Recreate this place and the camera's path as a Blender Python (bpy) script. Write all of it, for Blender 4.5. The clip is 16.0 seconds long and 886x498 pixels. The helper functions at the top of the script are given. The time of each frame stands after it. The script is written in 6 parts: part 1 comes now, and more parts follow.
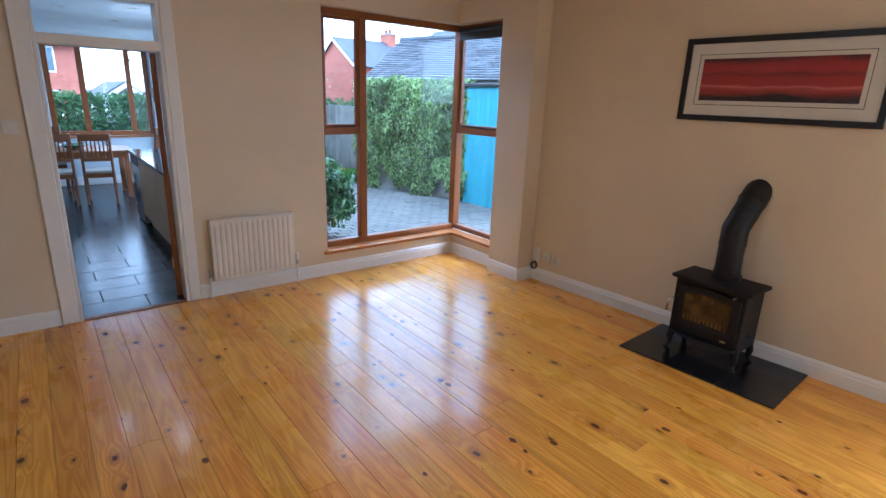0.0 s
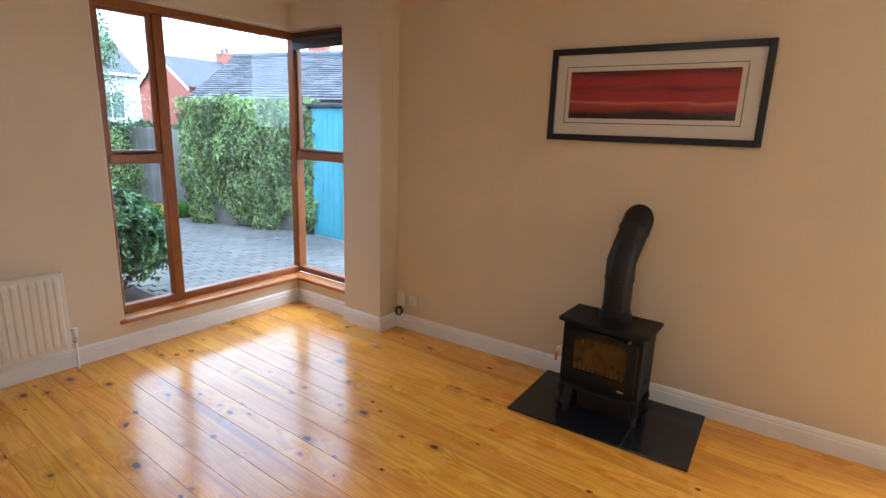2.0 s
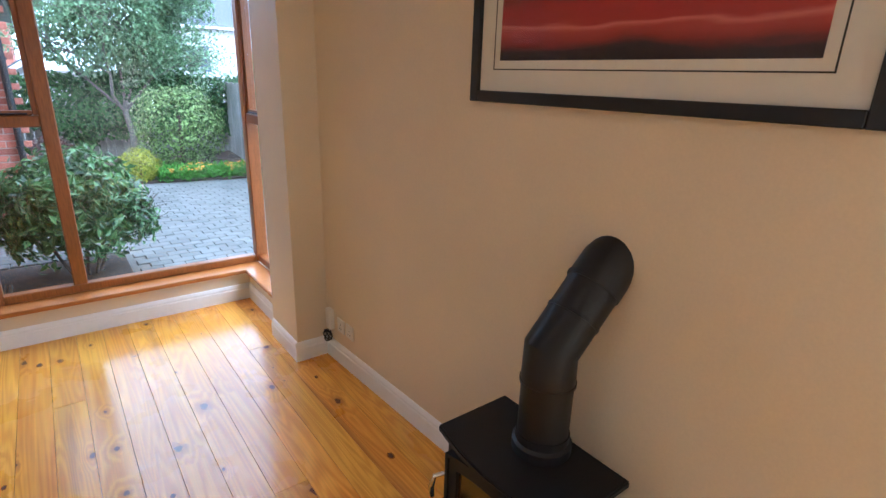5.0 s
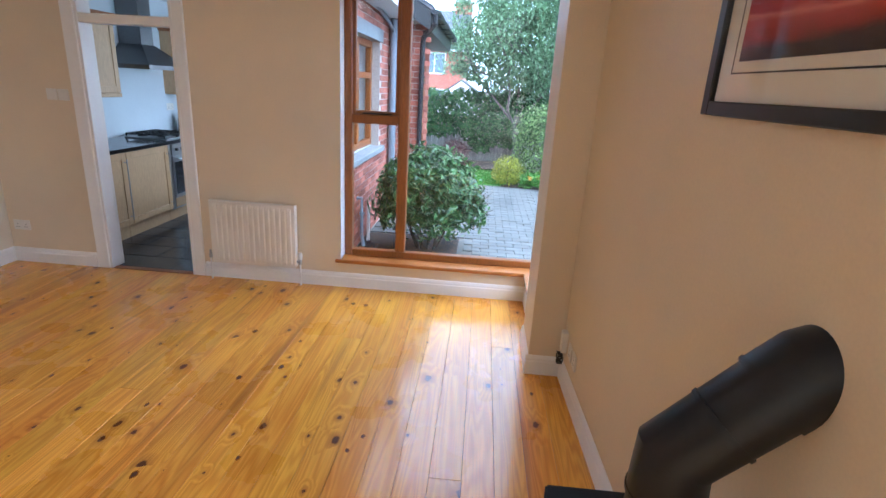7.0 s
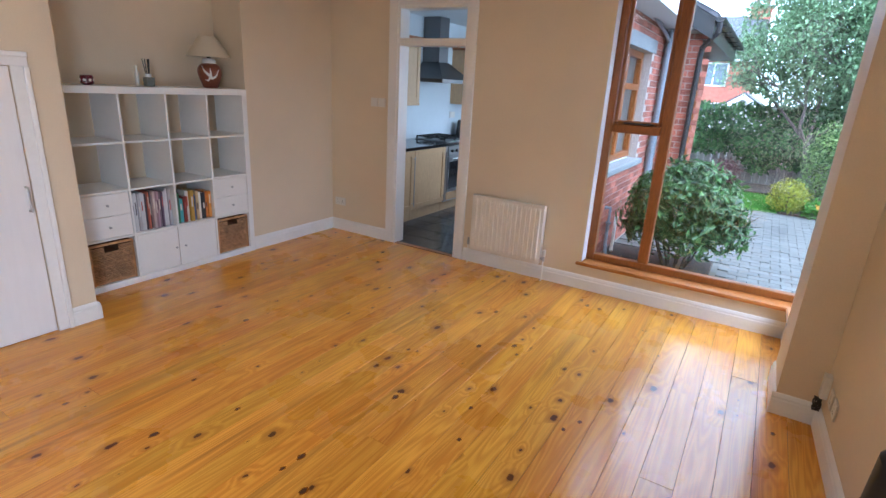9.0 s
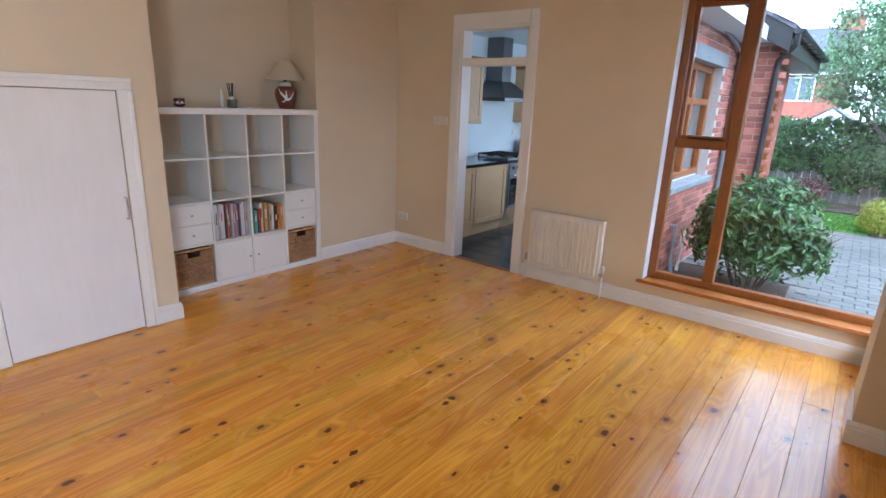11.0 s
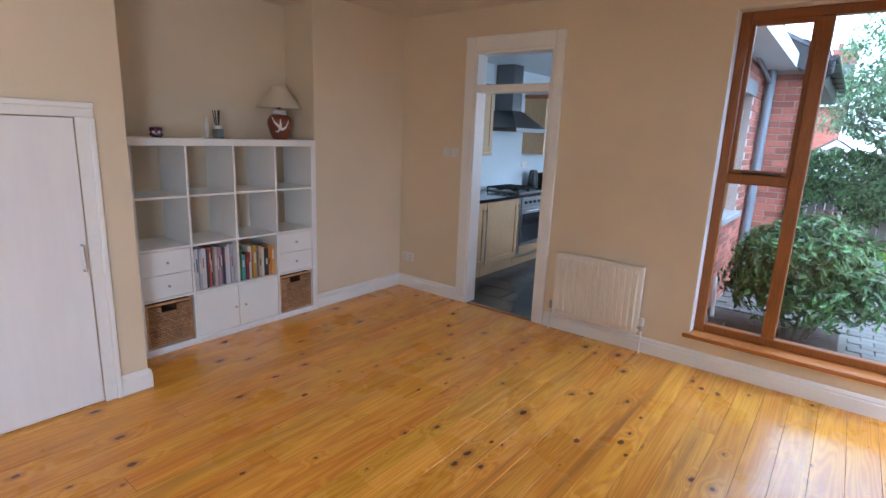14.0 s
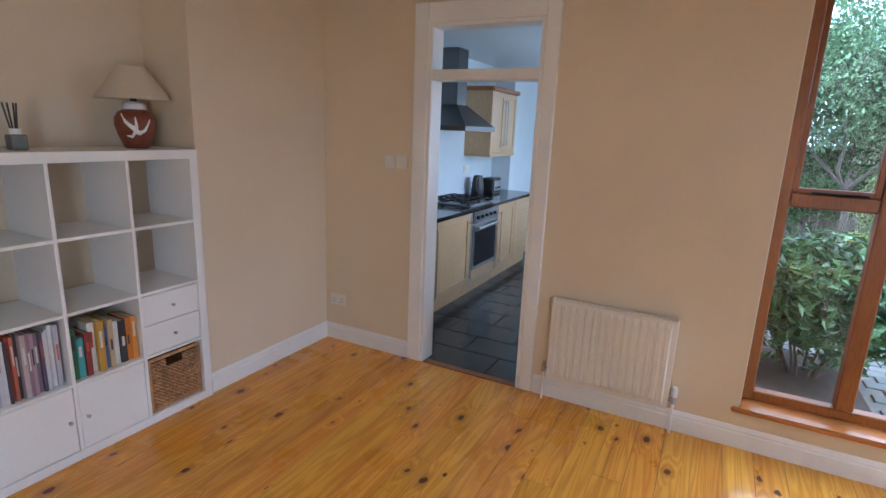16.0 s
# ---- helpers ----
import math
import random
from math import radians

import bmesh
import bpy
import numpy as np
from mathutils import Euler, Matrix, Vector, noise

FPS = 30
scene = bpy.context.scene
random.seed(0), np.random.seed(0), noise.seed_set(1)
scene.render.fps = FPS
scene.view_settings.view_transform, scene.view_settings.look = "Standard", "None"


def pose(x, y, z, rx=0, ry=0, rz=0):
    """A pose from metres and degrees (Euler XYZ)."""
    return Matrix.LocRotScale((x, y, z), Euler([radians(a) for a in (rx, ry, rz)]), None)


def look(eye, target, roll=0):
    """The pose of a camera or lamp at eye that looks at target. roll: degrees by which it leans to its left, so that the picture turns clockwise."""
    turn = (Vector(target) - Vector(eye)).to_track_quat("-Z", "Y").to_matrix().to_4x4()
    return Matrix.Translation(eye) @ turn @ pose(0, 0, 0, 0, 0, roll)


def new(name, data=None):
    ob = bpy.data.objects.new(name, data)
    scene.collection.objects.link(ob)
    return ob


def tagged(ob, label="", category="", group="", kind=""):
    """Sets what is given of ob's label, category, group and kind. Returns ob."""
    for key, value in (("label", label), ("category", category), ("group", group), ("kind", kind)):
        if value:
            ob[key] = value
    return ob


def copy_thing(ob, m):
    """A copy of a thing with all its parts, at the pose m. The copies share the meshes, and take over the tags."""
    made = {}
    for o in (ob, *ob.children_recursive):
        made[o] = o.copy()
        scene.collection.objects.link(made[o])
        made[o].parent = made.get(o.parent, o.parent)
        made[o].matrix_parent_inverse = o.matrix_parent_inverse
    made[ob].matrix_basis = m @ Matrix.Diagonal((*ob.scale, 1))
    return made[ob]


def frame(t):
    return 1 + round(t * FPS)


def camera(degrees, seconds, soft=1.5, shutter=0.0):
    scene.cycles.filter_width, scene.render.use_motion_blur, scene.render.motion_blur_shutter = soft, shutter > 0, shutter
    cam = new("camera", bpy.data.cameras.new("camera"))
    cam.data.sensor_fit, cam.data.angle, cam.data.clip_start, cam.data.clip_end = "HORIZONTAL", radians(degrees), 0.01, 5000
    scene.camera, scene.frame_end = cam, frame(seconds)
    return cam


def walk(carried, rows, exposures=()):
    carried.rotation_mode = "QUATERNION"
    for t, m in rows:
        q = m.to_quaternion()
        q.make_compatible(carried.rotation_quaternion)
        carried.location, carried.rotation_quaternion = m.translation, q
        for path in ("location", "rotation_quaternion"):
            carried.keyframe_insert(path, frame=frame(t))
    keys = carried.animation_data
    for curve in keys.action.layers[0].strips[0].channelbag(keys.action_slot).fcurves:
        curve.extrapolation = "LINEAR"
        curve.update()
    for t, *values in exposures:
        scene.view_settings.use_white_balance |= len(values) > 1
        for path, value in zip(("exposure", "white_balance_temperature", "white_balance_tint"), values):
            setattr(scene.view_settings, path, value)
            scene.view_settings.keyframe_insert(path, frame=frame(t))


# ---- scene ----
# ---- camera and walk ----
cam = camera(81.3, 16.0)
PATH = [
    (0, (-3.601, -4.436, 1.694), (-2.412, -2.927, 1.136), 2.05),
    (0.5, (-3.490, -4.255, 1.690), (-2.179, -2.841, 1.157), 1.90),
    (1, (-3.318, -4.101, 1.677), (-1.879, -2.804, 1.177), 2.05),
    (1.5, (-3.194, -3.977, 1.677), (-1.677, -2.761, 1.208), 1.95),
    (2, (-2.994, -3.886, 1.656), (-1.421, -2.737, 1.202), 1.95),
    (2.5, (-2.655, -3.870, 1.627), (-1.042, -2.780, 1.168), 2.05),
    (3, (-2.325, -3.835, 1.607), (-0.703, -2.763, 1.139), 2.25),
    (3.2, (-2.196, -3.827, 1.621), (-0.582, -2.748, 1.140), 2.15),
    (5.3, (-0.908, -3.884, 1.684), (0.090, -2.268, 1.050), 2.15),
    (5.5, (-0.806, -3.865, 1.671), (0.069, -2.182, 1.038), 2.45),
    (6, (-0.626, -3.823, 1.677), (-0.071, -2.003, 1.059), 2.60),
    (6.5, (-0.486, -3.837, 1.670), (-0.295, -1.944, 1.053), 2.65),
    (7, (-0.433, -3.954, 1.649), (-0.551, -2.050, 1.047), 3.30),
    (7.5, (-0.483, -4.074, 1.641), (-0.881, -2.208, 1.043), 3.55),
    (8, (-0.456, -4.146, 1.641), (-1.131, -2.361, 1.037), 3.10),
    (8.5, (-0.423, -4.206, 1.635), (-1.277, -2.503, 1.027), 3.15),
    (9, (-0.372, -4.214, 1.630), (-1.353, -2.581, 1.022), 3.25),
    (9.5, (-0.318, -4.221, 1.629), (-1.398, -2.649, 1.026), 3.10),
    (12, (-0.265, -4.265, 1.599), (-1.483, -2.761, 1.097), 2.40),
    (12.5, (-0.297, -4.242, 1.599), (-1.517, -2.729, 1.126), 2.40),
    (13, (-0.439, -4.211, 1.599), (-1.652, -2.689, 1.140), 2.45),
    (13.5, (-0.597, -4.107, 1.603), (-1.807, -2.579, 1.155), 2.45),
    (14, (-0.781, -3.908, 1.596), (-1.976, -2.365, 1.157), 2.35),
    (14.5, (-0.990, -3.683, 1.602), (-2.154, -2.115, 1.163), 2.30),
    (15, (-1.277, -3.514, 1.629), (-2.386, -1.909, 1.184), 2.15),
    (15.5, (-1.528, -3.297, 1.640), (-2.558, -1.643, 1.188), 2.00),
    (16, (-1.809, -3.024, 1.650), (-2.704, -1.292, 1.199), 2.30),
]
walk(cam, [(t, look(eye, target, roll)) for t, eye, target, roll in PATH], exposures=((0.0, 0.4, 4700, 8), (0.6, 0.44, 5050, 8), (3.2, 0.55, 5350, 10), (5.5, 0.66, 5000, 8), (8.0, 0.64, 5100, 10), (9.5, 0.58, 5200, 10), (12.0, 0.48, 5250, 10), (14.0, 0.46, 5150, 10), (16.0, 0.54, 5100, 10)))

# ---- world, sun and large lights ----
world = bpy.data.worlds.new("overcast_sky")
scene.world = world
world.use_nodes = True
wn, wl = world.node_tree.nodes, world.node_tree.links
sky = wn.new("ShaderNodeTexSky")
sky.sky_type, sky.sun_disc = "NISHITA", False
sky.sun_elevation, sky.sun_rotation = radians(50), radians(120)
sky.dust_density, sky.air_density = 1.0, 1.0
pale = wn.new("ShaderNodeHueSaturation")
pale.inputs["Saturation"].default_value = 0.28
wl.new(sky.outputs[0], pale.inputs["Color"])
cloud = wn.new("ShaderNodeMix")      # an even bright cloud cover over the clear sky
cloud.data_type = "RGBA"
cloud.inputs[0].default_value = 0.8
cloud.inputs[7].default_value = (29, 34, 39.5, 1)
wl.new(pale.outputs[0], cloud.inputs[6])
wl.new(cloud.outputs[2], wn["Background"].inputs["Color"])
wn["Background"].inputs["Strength"].default_value = 0.15

sun = new("sun", bpy.data.lights.new("sun", "SUN"))
sun.data.energy, sun.data.angle, sun.data.color = 1.2, radians(25), (1.0, 0.96, 0.9)
sun.matrix_world = look((6, -4, 12), (0, 2, 0))


def area_lamp(name, eye, target, w, h, watts, colour):
    ob = new(name, bpy.data.lights.new(name, "AREA"))
    ob.data.shape, ob.data.size, ob.data.size_y = "RECTANGLE", w, h
    ob.data.energy, ob.data.color = watts, colour
    ob.matrix_world = look(eye, target)
    return ob


# fill added in an unseen opening behind the walker, and the room's ceiling lamp
area_lamp("side_fill_light", (0.44, -5.35, 1.2), (-4.0, -5.35, 1.2), 0.8, 1.7, 38, (0.90, 0.96, 1.0))
area_lamp("kitchen_window_light", (-2.03, 2.0, 1.5), (-4, 2.0, 1.5), 1.4, 1.2, 15, (0.86, 0.95, 1.0))
area_lamp("dining_window_light", (-1.70, 5.2, 1.3), (-4, 5.2, 1.3), 2.2, 1.6, 18, (0.86, 0.95, 1.0))
area_lamp("ceiling_lamp_light", (-2.35, -3.0, 2.6), (-2.35, -3.0, 0), 0.6, 0.6, 3.8, (1.0, 0.90, 0.78))
for spot_x, spot_y in ((-3.22, 2.32), (-2.67, 1.83), (-2.66, 3.18)):
    area_lamp("kitchen_spot_light", (spot_x, spot_y, 2.39), (spot_x, spot_y, 0), 0.08, 0.08, 1.0, (1.0, 0.93, 0.85))

# ---- materials ----


def material(name, colour, rough=0.5, metal=0.0, grain=0.0, grain_scale=40.0, stain=0.0, stain_scale=3.0, bump=0.0,
             coat=0.0, stretch=(1, 1, 1), per_piece=0.0, spec=0.5, per_island=False):
    """A surface with fine grain, broad stains and relief, in object coordinates."""
    m = bpy.data.materials.new(name)
    m.use_nodes = True
    n, l = m.node_tree.nodes, m.node_tree.links
    b = n["Principled BSDF"]
    b.inputs["Roughness"].default_value, b.inputs["Metallic"].default_value = rough, metal
    b.inputs["Coat Weight"].default_value, b.inputs["Coat Roughness"].default_value = coat, 0.12
    b.inputs["Specular IOR Level"].default_value = spec
    geo = n.new("ShaderNodeNewGeometry")
    mp = n.new("ShaderNodeMapping")
    mp.inputs["Scale"].default_value = stretch
    l.new(geo.outputs["Position"], mp.inputs["Vector"])
    fine, broad = n.new("ShaderNodeTexNoise"), n.new("ShaderNodeTexNoise")
    fine.inputs["Scale"].default_value, fine.inputs["Detail"].default_value = grain_scale, 6
    broad.inputs["Scale"].default_value, broad.inputs["Detail"].default_value = stain_scale, 4
    l.new(mp.outputs[0], fine.inputs["Vector"])
    l.new(geo.outputs["Position"], broad.inputs["Vector"])
    value = None

    def add(out, amount):
        nonlocal value
        r = n.new("ShaderNodeMapRange")
        r.inputs[1].default_value, r.inputs[2].default_value = 0.25, 0.75
        r.inputs[3].default_value, r.inputs[4].default_value = 1 - amount, 1 + amount
        l.new(out, r.inputs[0])
        if value is None:
            value = r.outputs[0]
        else:
            k = n.new("ShaderNodeMath")
            k.operation = "MULTIPLY"
            l.new(value, k.inputs[0])
            l.new(r.outputs[0], k.inputs[1])
            value = k.outputs[0]

    if grain:
        add(fine.outputs["Fac"], grain)
    if stain:
        add(broad.outputs["Fac"], stain)
    if per_piece:
        info = n.new("ShaderNodeObjectInfo")
        add(geo.outputs["Random Per Island"] if per_island else info.outputs["Random"], per_piece)
    hsv = n.new("ShaderNodeHueSaturation")
    hsv.inputs["Color"].default_value = (*colour, 1)
    if value is not None:
        l.new(value, hsv.inputs["Value"])
    l.new(hsv.outputs[0], b.inputs["Base Color"])
    if bump:
        k = n.new("ShaderNodeBump")
        k.inputs["Strength"].default_value, k.inputs["Distance"].default_value = bump, 0.004
        l.new(fine.outputs["Fac"], k.inputs["Height"])
        l.new(k.outputs[0], b.inputs["Normal"])
    return m


def glass_material(name, tint=(1, 1, 1), base=0.022):
    m = bpy.data.materials.new(name)
    m.use_nodes = True
    n, l = m.node_tree.nodes, m.node_tree.links
    n.remove(n["Principled BSDF"])
    clear, gloss, mix = n.new("ShaderNodeBsdfTransparent"), n.new("ShaderNodeBsdfGlossy"), n.new("ShaderNodeMixShader")
    lw, pw, ma = n.new("ShaderNodeLayerWeight"), n.new("ShaderNodeMath"), n.new("ShaderNodeMath")
    clear.inputs["Color"].default_value = (*tint, 1)
    gloss.inputs["Roughness"].default_value = 0.02
    lw.inputs["Blend"].default_value = 0.5
    pw.operation, ma.operation = "POWER", "MULTIPLY_ADD"
    pw.inputs[1].default_value, ma.inputs[1].default_value, ma.inputs[2].default_value = 5.0, 0.5, base
    l.new(lw.outputs["Facing"], pw.inputs[0])
    l.new(pw.outputs[0], ma.inputs[0])
    l.new(ma.outputs[0], mix.inputs[0])
    l.new(clear.outputs[0], mix.inputs[1])
    l.new(gloss.outputs[0], mix.inputs[2])
    l.new(mix.outputs[0], n["Material Output"].inputs["Surface"])
    return m


def pine_material(name, light, dark, rough=0.16):
    """Varnished knotty boards: ring lines that bend round scattered knots, soft heartwood streaks, a tone of its own for every board."""
    m = bpy.data.materials.new(name)
    m.use_nodes = True
    n, l = m.node_tree.nodes, m.node_tree.links
    b = n["Principled BSDF"]
    geo, info = n.new("ShaderNodeNewGeometry"), n.new("ShaderNodeObjectInfo")

    def maths(op, a, c=None, d=None):
        k = n.new("ShaderNodeMath")
        k.operation = op
        for i, v in enumerate((a, c, d)):
            if v is None:
                continue
            if isinstance(v, (int, float)):
                k.inputs[i].default_value = v
            else:
                l.new(v, k.inputs[i])
        return k.outputs[0]

    def spread(v, lo, hi, to_lo, to_hi):
        k = n.new("ShaderNodeMapRange")
        for i, q in enumerate((lo, hi, to_lo, to_hi)):
            k.inputs[i + 1].default_value = q
        l.new(v, k.inputs[0])
        return k.outputs[0]

    def noise_at(scale, detail=4.0, twist=0.0):
        mp = n.new("ShaderNodeMapping")
        mp.inputs["Scale"].default_value = scale
        l.new(shift.outputs[0], mp.inputs["Vector"])
        k = n.new("ShaderNodeTexNoise")
        k.inputs["Scale"].default_value, k.inputs["Detail"].default_value, k.inputs["Distortion"].default_value = 1.0, detail, twist
        l.new(mp.outputs[0], k.inputs["Vector"])
        return k.outputs["Fac"]

    def blend(fac, a, c):
        k = n.new("ShaderNodeMix")
        k.data_type = "RGBA"
        l.new(fac, k.inputs[0])
        for i, v in ((6, a), (7, c)):
            if isinstance(v, tuple):
                k.inputs[i].default_value = (*v, 1)
            else:
                l.new(v, k.inputs[i])
        return k.outputs[2]

    shift = n.new("ShaderNodeVectorMath")       # every board is cut from another place of the log
    shift.operation = "MULTIPLY_ADD"
    comb = n.new("ShaderNodeCombineXYZ")
    for i in range(3):
        l.new(info.outputs["Random"], comb.inputs[i])
    l.new(comb.outputs[0], shift.inputs[0])
    shift.inputs[1].default_value = (17.0, 31.0, 0.0)
    l.new(geo.outputs["Position"], shift.inputs[2])

    # knots: uneven ovals with a reddish ring
    warp, wob = n.new("ShaderNodeTexNoise"), n.new("ShaderNodeVectorMath")
    warp.inputs["Scale"].default_value, warp.inputs["Detail"].default_value = 28.0, 2
    l.new(shift.outputs[0], warp.inputs["Vector"])
    wob.operation = "MULTIPLY_ADD"
    wob.inputs[1].default_value = (0.022, 0.03, 0.0)
    l.new(warp.outputs["Color"], wob.inputs[0])
    l.new(shift.outputs[0], wob.inputs[2])
    mk = n.new("ShaderNodeMapping")
    mk.inputs["Scale"].default_value = (5.6, 3.4, 0.0)
    l.new(wob.outputs[0], mk.inputs["Vector"])
    vor = n.new("ShaderNodeTexVoronoi")
    vor.voronoi_dimensions = "2D"
    vor.inputs["Scale"].default_value, vor.inputs["Randomness"].default_value = 1.0, 1.0
    l.new(mk.outputs[0], vor.inputs["Vector"])
    sep = n.new("ShaderNodeSeparateColor")
    l.new(vor.outputs["Color"], sep.inputs[0])
    size = spread(sep.outputs[0], 0.58, 1.0, 0.0005, 0.115)
    away = maths("DIVIDE", vor.outputs["Distance"], size)
    core = spread(away, 0.70, 1.0, 1.0, 0.0)
    ring = spread(away, 1.0, 2.6, 1.0, 0.0)
    pull = spread(away, 0.5, 6.0, 1.0, 0.0)

    # ring lines: level lines of a long-drawn field, drawn aside by the knots
    field = maths("ADD", noise_at((7.0, 0.42, 1.0), 2.0, 0.4), maths("MULTIPLY", pull, 0.12))
    lines = spread(maths("SINE", maths("MULTIPLY", field, 95.0)), -1.0, 1.0, 0.0, 1.0)
    fibre = noise_at((130.0, 2.6, 1.0), 3.0)
    flame = noise_at((4.5, 0.8, 1.0), 3.0, 0.8)
    tint = maths("ADD", maths("MULTIPLY", lines, 0.42), maths("MULTIPLY", spread(flame, 0.3, 0.7, 0.0, 1.0), 0.55))
    wood = blend(spread(tint, 0.05, 0.95, 0.0, 1.0), dark, light)
    streak = spread(noise_at((10.0, 0.36, 1.0), 3.0), 0.60, 0.72, 0.0, 0.62)
    wood = blend(streak, wood, (0.33, 0.115, 0.018))
    wood = blend(maths("MULTIPLY", ring, 0.55), wood, (0.40, 0.13, 0.016))
    wood = blend(core, wood, (0.12, 0.036, 0.009))
    tone = n.new("ShaderNodeHueSaturation")
    l.new(wood, tone.inputs["Color"])
    board = spread(info.outputs["Random"], 0.0, 1.0, 0.92, 1.07)
    l.new(maths("MULTIPLY", board, spread(fibre, 0.3, 0.7, 0.93, 1.07)), tone.inputs["Value"])
    l.new(spread(maths("FRACT", maths("MULTIPLY", info.outputs["Random"], 7.3)), 0.0, 1.0, 0.492, 0.505), tone.inputs["Hue"])
    l.new(tone.outputs[0], b.inputs["Base Color"])

    wear = n.new("ShaderNodeTexNoise")
    wear.inputs["Scale"].default_value, wear.inputs["Detail"].default_value = 2.2, 5
    l.new(geo.outputs["Position"], wear.inputs["Vector"])
    b.inputs["Coat Weight"].default_value = 0.5
    l.new(spread(wear.outputs["Fac"], 0.3, 0.7, 0.10, 0.19), b.inputs["Coat Roughness"])
    l.new(spread(wear.outputs["Fac"], 0.3, 0.7, rough - 0.03, rough + 0.10), b.inputs["Roughness"])
    b.inputs["Specular IOR Level"].default_value = 0.2
    bump = n.new("ShaderNodeBump")
    bump.inputs["Strength"].default_value, bump.inputs["Distance"].default_value = 0.10, 0.002
    l.new(fibre, bump.inputs["Height"])
    l.new(bump.outputs[0], b.inputs["Normal"])
    return m


WALL = material("beige_wall_paint", (0.72, 0.60, 0.435), 0.5, grain=0.03, grain_scale=120, stain=0.05, stain_scale=1.3, bump=0.06)
CEIL = material("ceiling_paint", (0.72, 0.66, 0.56), 0.8, grain=0.02, stain=0.03, bump=0.05)
TRIM = material("white_gloss_paint", (0.84, 0.83, 0.81), 0.3, grain=0.02, stain=0.04, bump=0.03)
DOORW = material("white_door_paint", (0.84, 0.82, 0.82), 0.35, grain=0.02, stain=0.03, stretch=(1, 1, 0.1))
PINE = pine_material("varnished_pine", (0.93, 0.475, 0.052), (0.66, 0.25, 0.019), 0.26)
TEAK = material("stained_window_wood", (0.26, 0.082, 0.015), 0.32, grain=0.25, grain_scale=30, stain=0.12, stretch=(6, 6, 0.5), bump=0.1)
SILLW = material("orange_sill_wood", (0.42, 0.15, 0.035), 0.25, grain=0.2, grain_scale=30, stain=0.1, stretch=(0.5, 6, 6), bump=0.06)
DARKW = material("brown_door_wood", (0.30, 0.115, 0.036), 0.4, grain=0.25, grain_scale=30, stretch=(6, 6, 0.5))
GLASS = glass_material("window_glass")
KWALL = material("pale_blue_wall_paint", (0.62, 0.68, 0.72), 0.6, grain=0.02, stain=0.03)
SLATE = material("dark_slate_tile", (0.022, 0.025, 0.030), 0.24, grain=0.3, grain_scale=25, stain=0.25, stain_scale=4, bump=0.25, per_piece=0.25)
GROUT = material("dark_grout", (0.05, 0.05, 0.05), 0.9, grain=0.2)
IRON = material("black_cast_iron", (0.010, 0.010, 0.011), 0.55, grain=0.2, grain_scale=200, bump=0.15, spec=0.3)
FLUE = material("black_stove_pipe", (0.010, 0.010, 0.012), 0.46, grain=0.15, grain_scale=60, bump=0.04, spec=0.35)
HEARTH = material("polished_black_slate", (0.012, 0.012, 0.014), 0.18, grain=0.25, grain_scale=30, stain=0.2, bump=0.06, per_piece=0.15)
CHROME = material("chrome", (0.7, 0.7, 0.7), 0.2, metal=1.0)
STEEL = material("brushed_steel", (0.45, 0.46, 0.47), 0.32, metal=1.0, grain=0.1, grain_scale=80, stretch=(1, 1, 20))
RADW = material("cream_radiator_enamel", (0.79, 0.74, 0.66), 0.35, grain=0.02, stain=0.05)
PLASTIC = material("white_plastic", (0.75, 0.72, 0.66), 0.35, grain=0.02)
BLACK = material("black_plastic", (0.02, 0.02, 0.02), 0.4, grain=0.1)
SHELFW = material("white_foil", (0.84, 0.825, 0.80), 0.28, grain=0.015, stain=0.03)
OAK = material("light_oak", (0.52, 0.35, 0.19), 0.38, grain=0.16, grain_scale=26, stain=0.08, stretch=(6, 6, 0.6), bump=0.05)
WORKTOP = material("black_granite", (0.012, 0.012, 0.014), 0.12, grain=0.4, grain_scale=300)
BRICK = material("red_brick", (0.36, 0.125, 0.085), 0.85, grain=0.22, grain_scale=45, stain=0.15, bump=0.5, per_piece=0.28)
MORTAR = material("mortar", (0.42, 0.36, 0.32), 0.95, grain=0.15, bump=0.4)
PAVER = material("grey_paver", (0.14, 0.137, 0.125), 0.85, grain=0.12, grain_scale=50, stain=0.15, stain_scale=1.2, bump=0.25, per_piece=0.11)
PAVER_FAR = material("grey_paver_far", (0.14, 0.137, 0.125), 0.85, grain=0.12, grain_scale=50, stain=0.15, stain_scale=1.2, bump=0.25, per_piece=0.11, per_island=True)
SAND = material("joint_sand", (0.16, 0.15, 0.13), 0.95, grain=0.3, stain=0.3)
SOIL = material("soil", (0.07, 0.05, 0.038), 0.95, grain=0.5, grain_scale=25, stain=0.3, bump=0.8)
GRASS = material("lawn_grass", (0.10, 0.26, 0.035), 0.8, per_piece=0.3, per_island=True, stain=0.15)
LAWN = material("lawn_ground", (0.07, 0.17, 0.03), 0.9, grain=0.35, grain_scale=60, stain=0.2, bump=0.5)
LEAF = material("laurel_leaf", (0.072, 0.145, 0.043), 0.32, per_piece=0.45, per_island=True, stain=0.15)
IVY = material("ivy_leaf", (0.21, 0.29, 0.10), 0.45, per_piece=0.6, per_island=True, stain=0.45, stain_scale=1.6)
HEDGE = material("hedge_leaf", (0.055, 0.12, 0.035), 0.5, per_piece=0.5, per_island=True, stain=0.3)
BIRCH = material("birch_leaf", (0.20, 0.30, 0.155), 0.5, per_piece=0.45, per_island=True, stain=0.2)
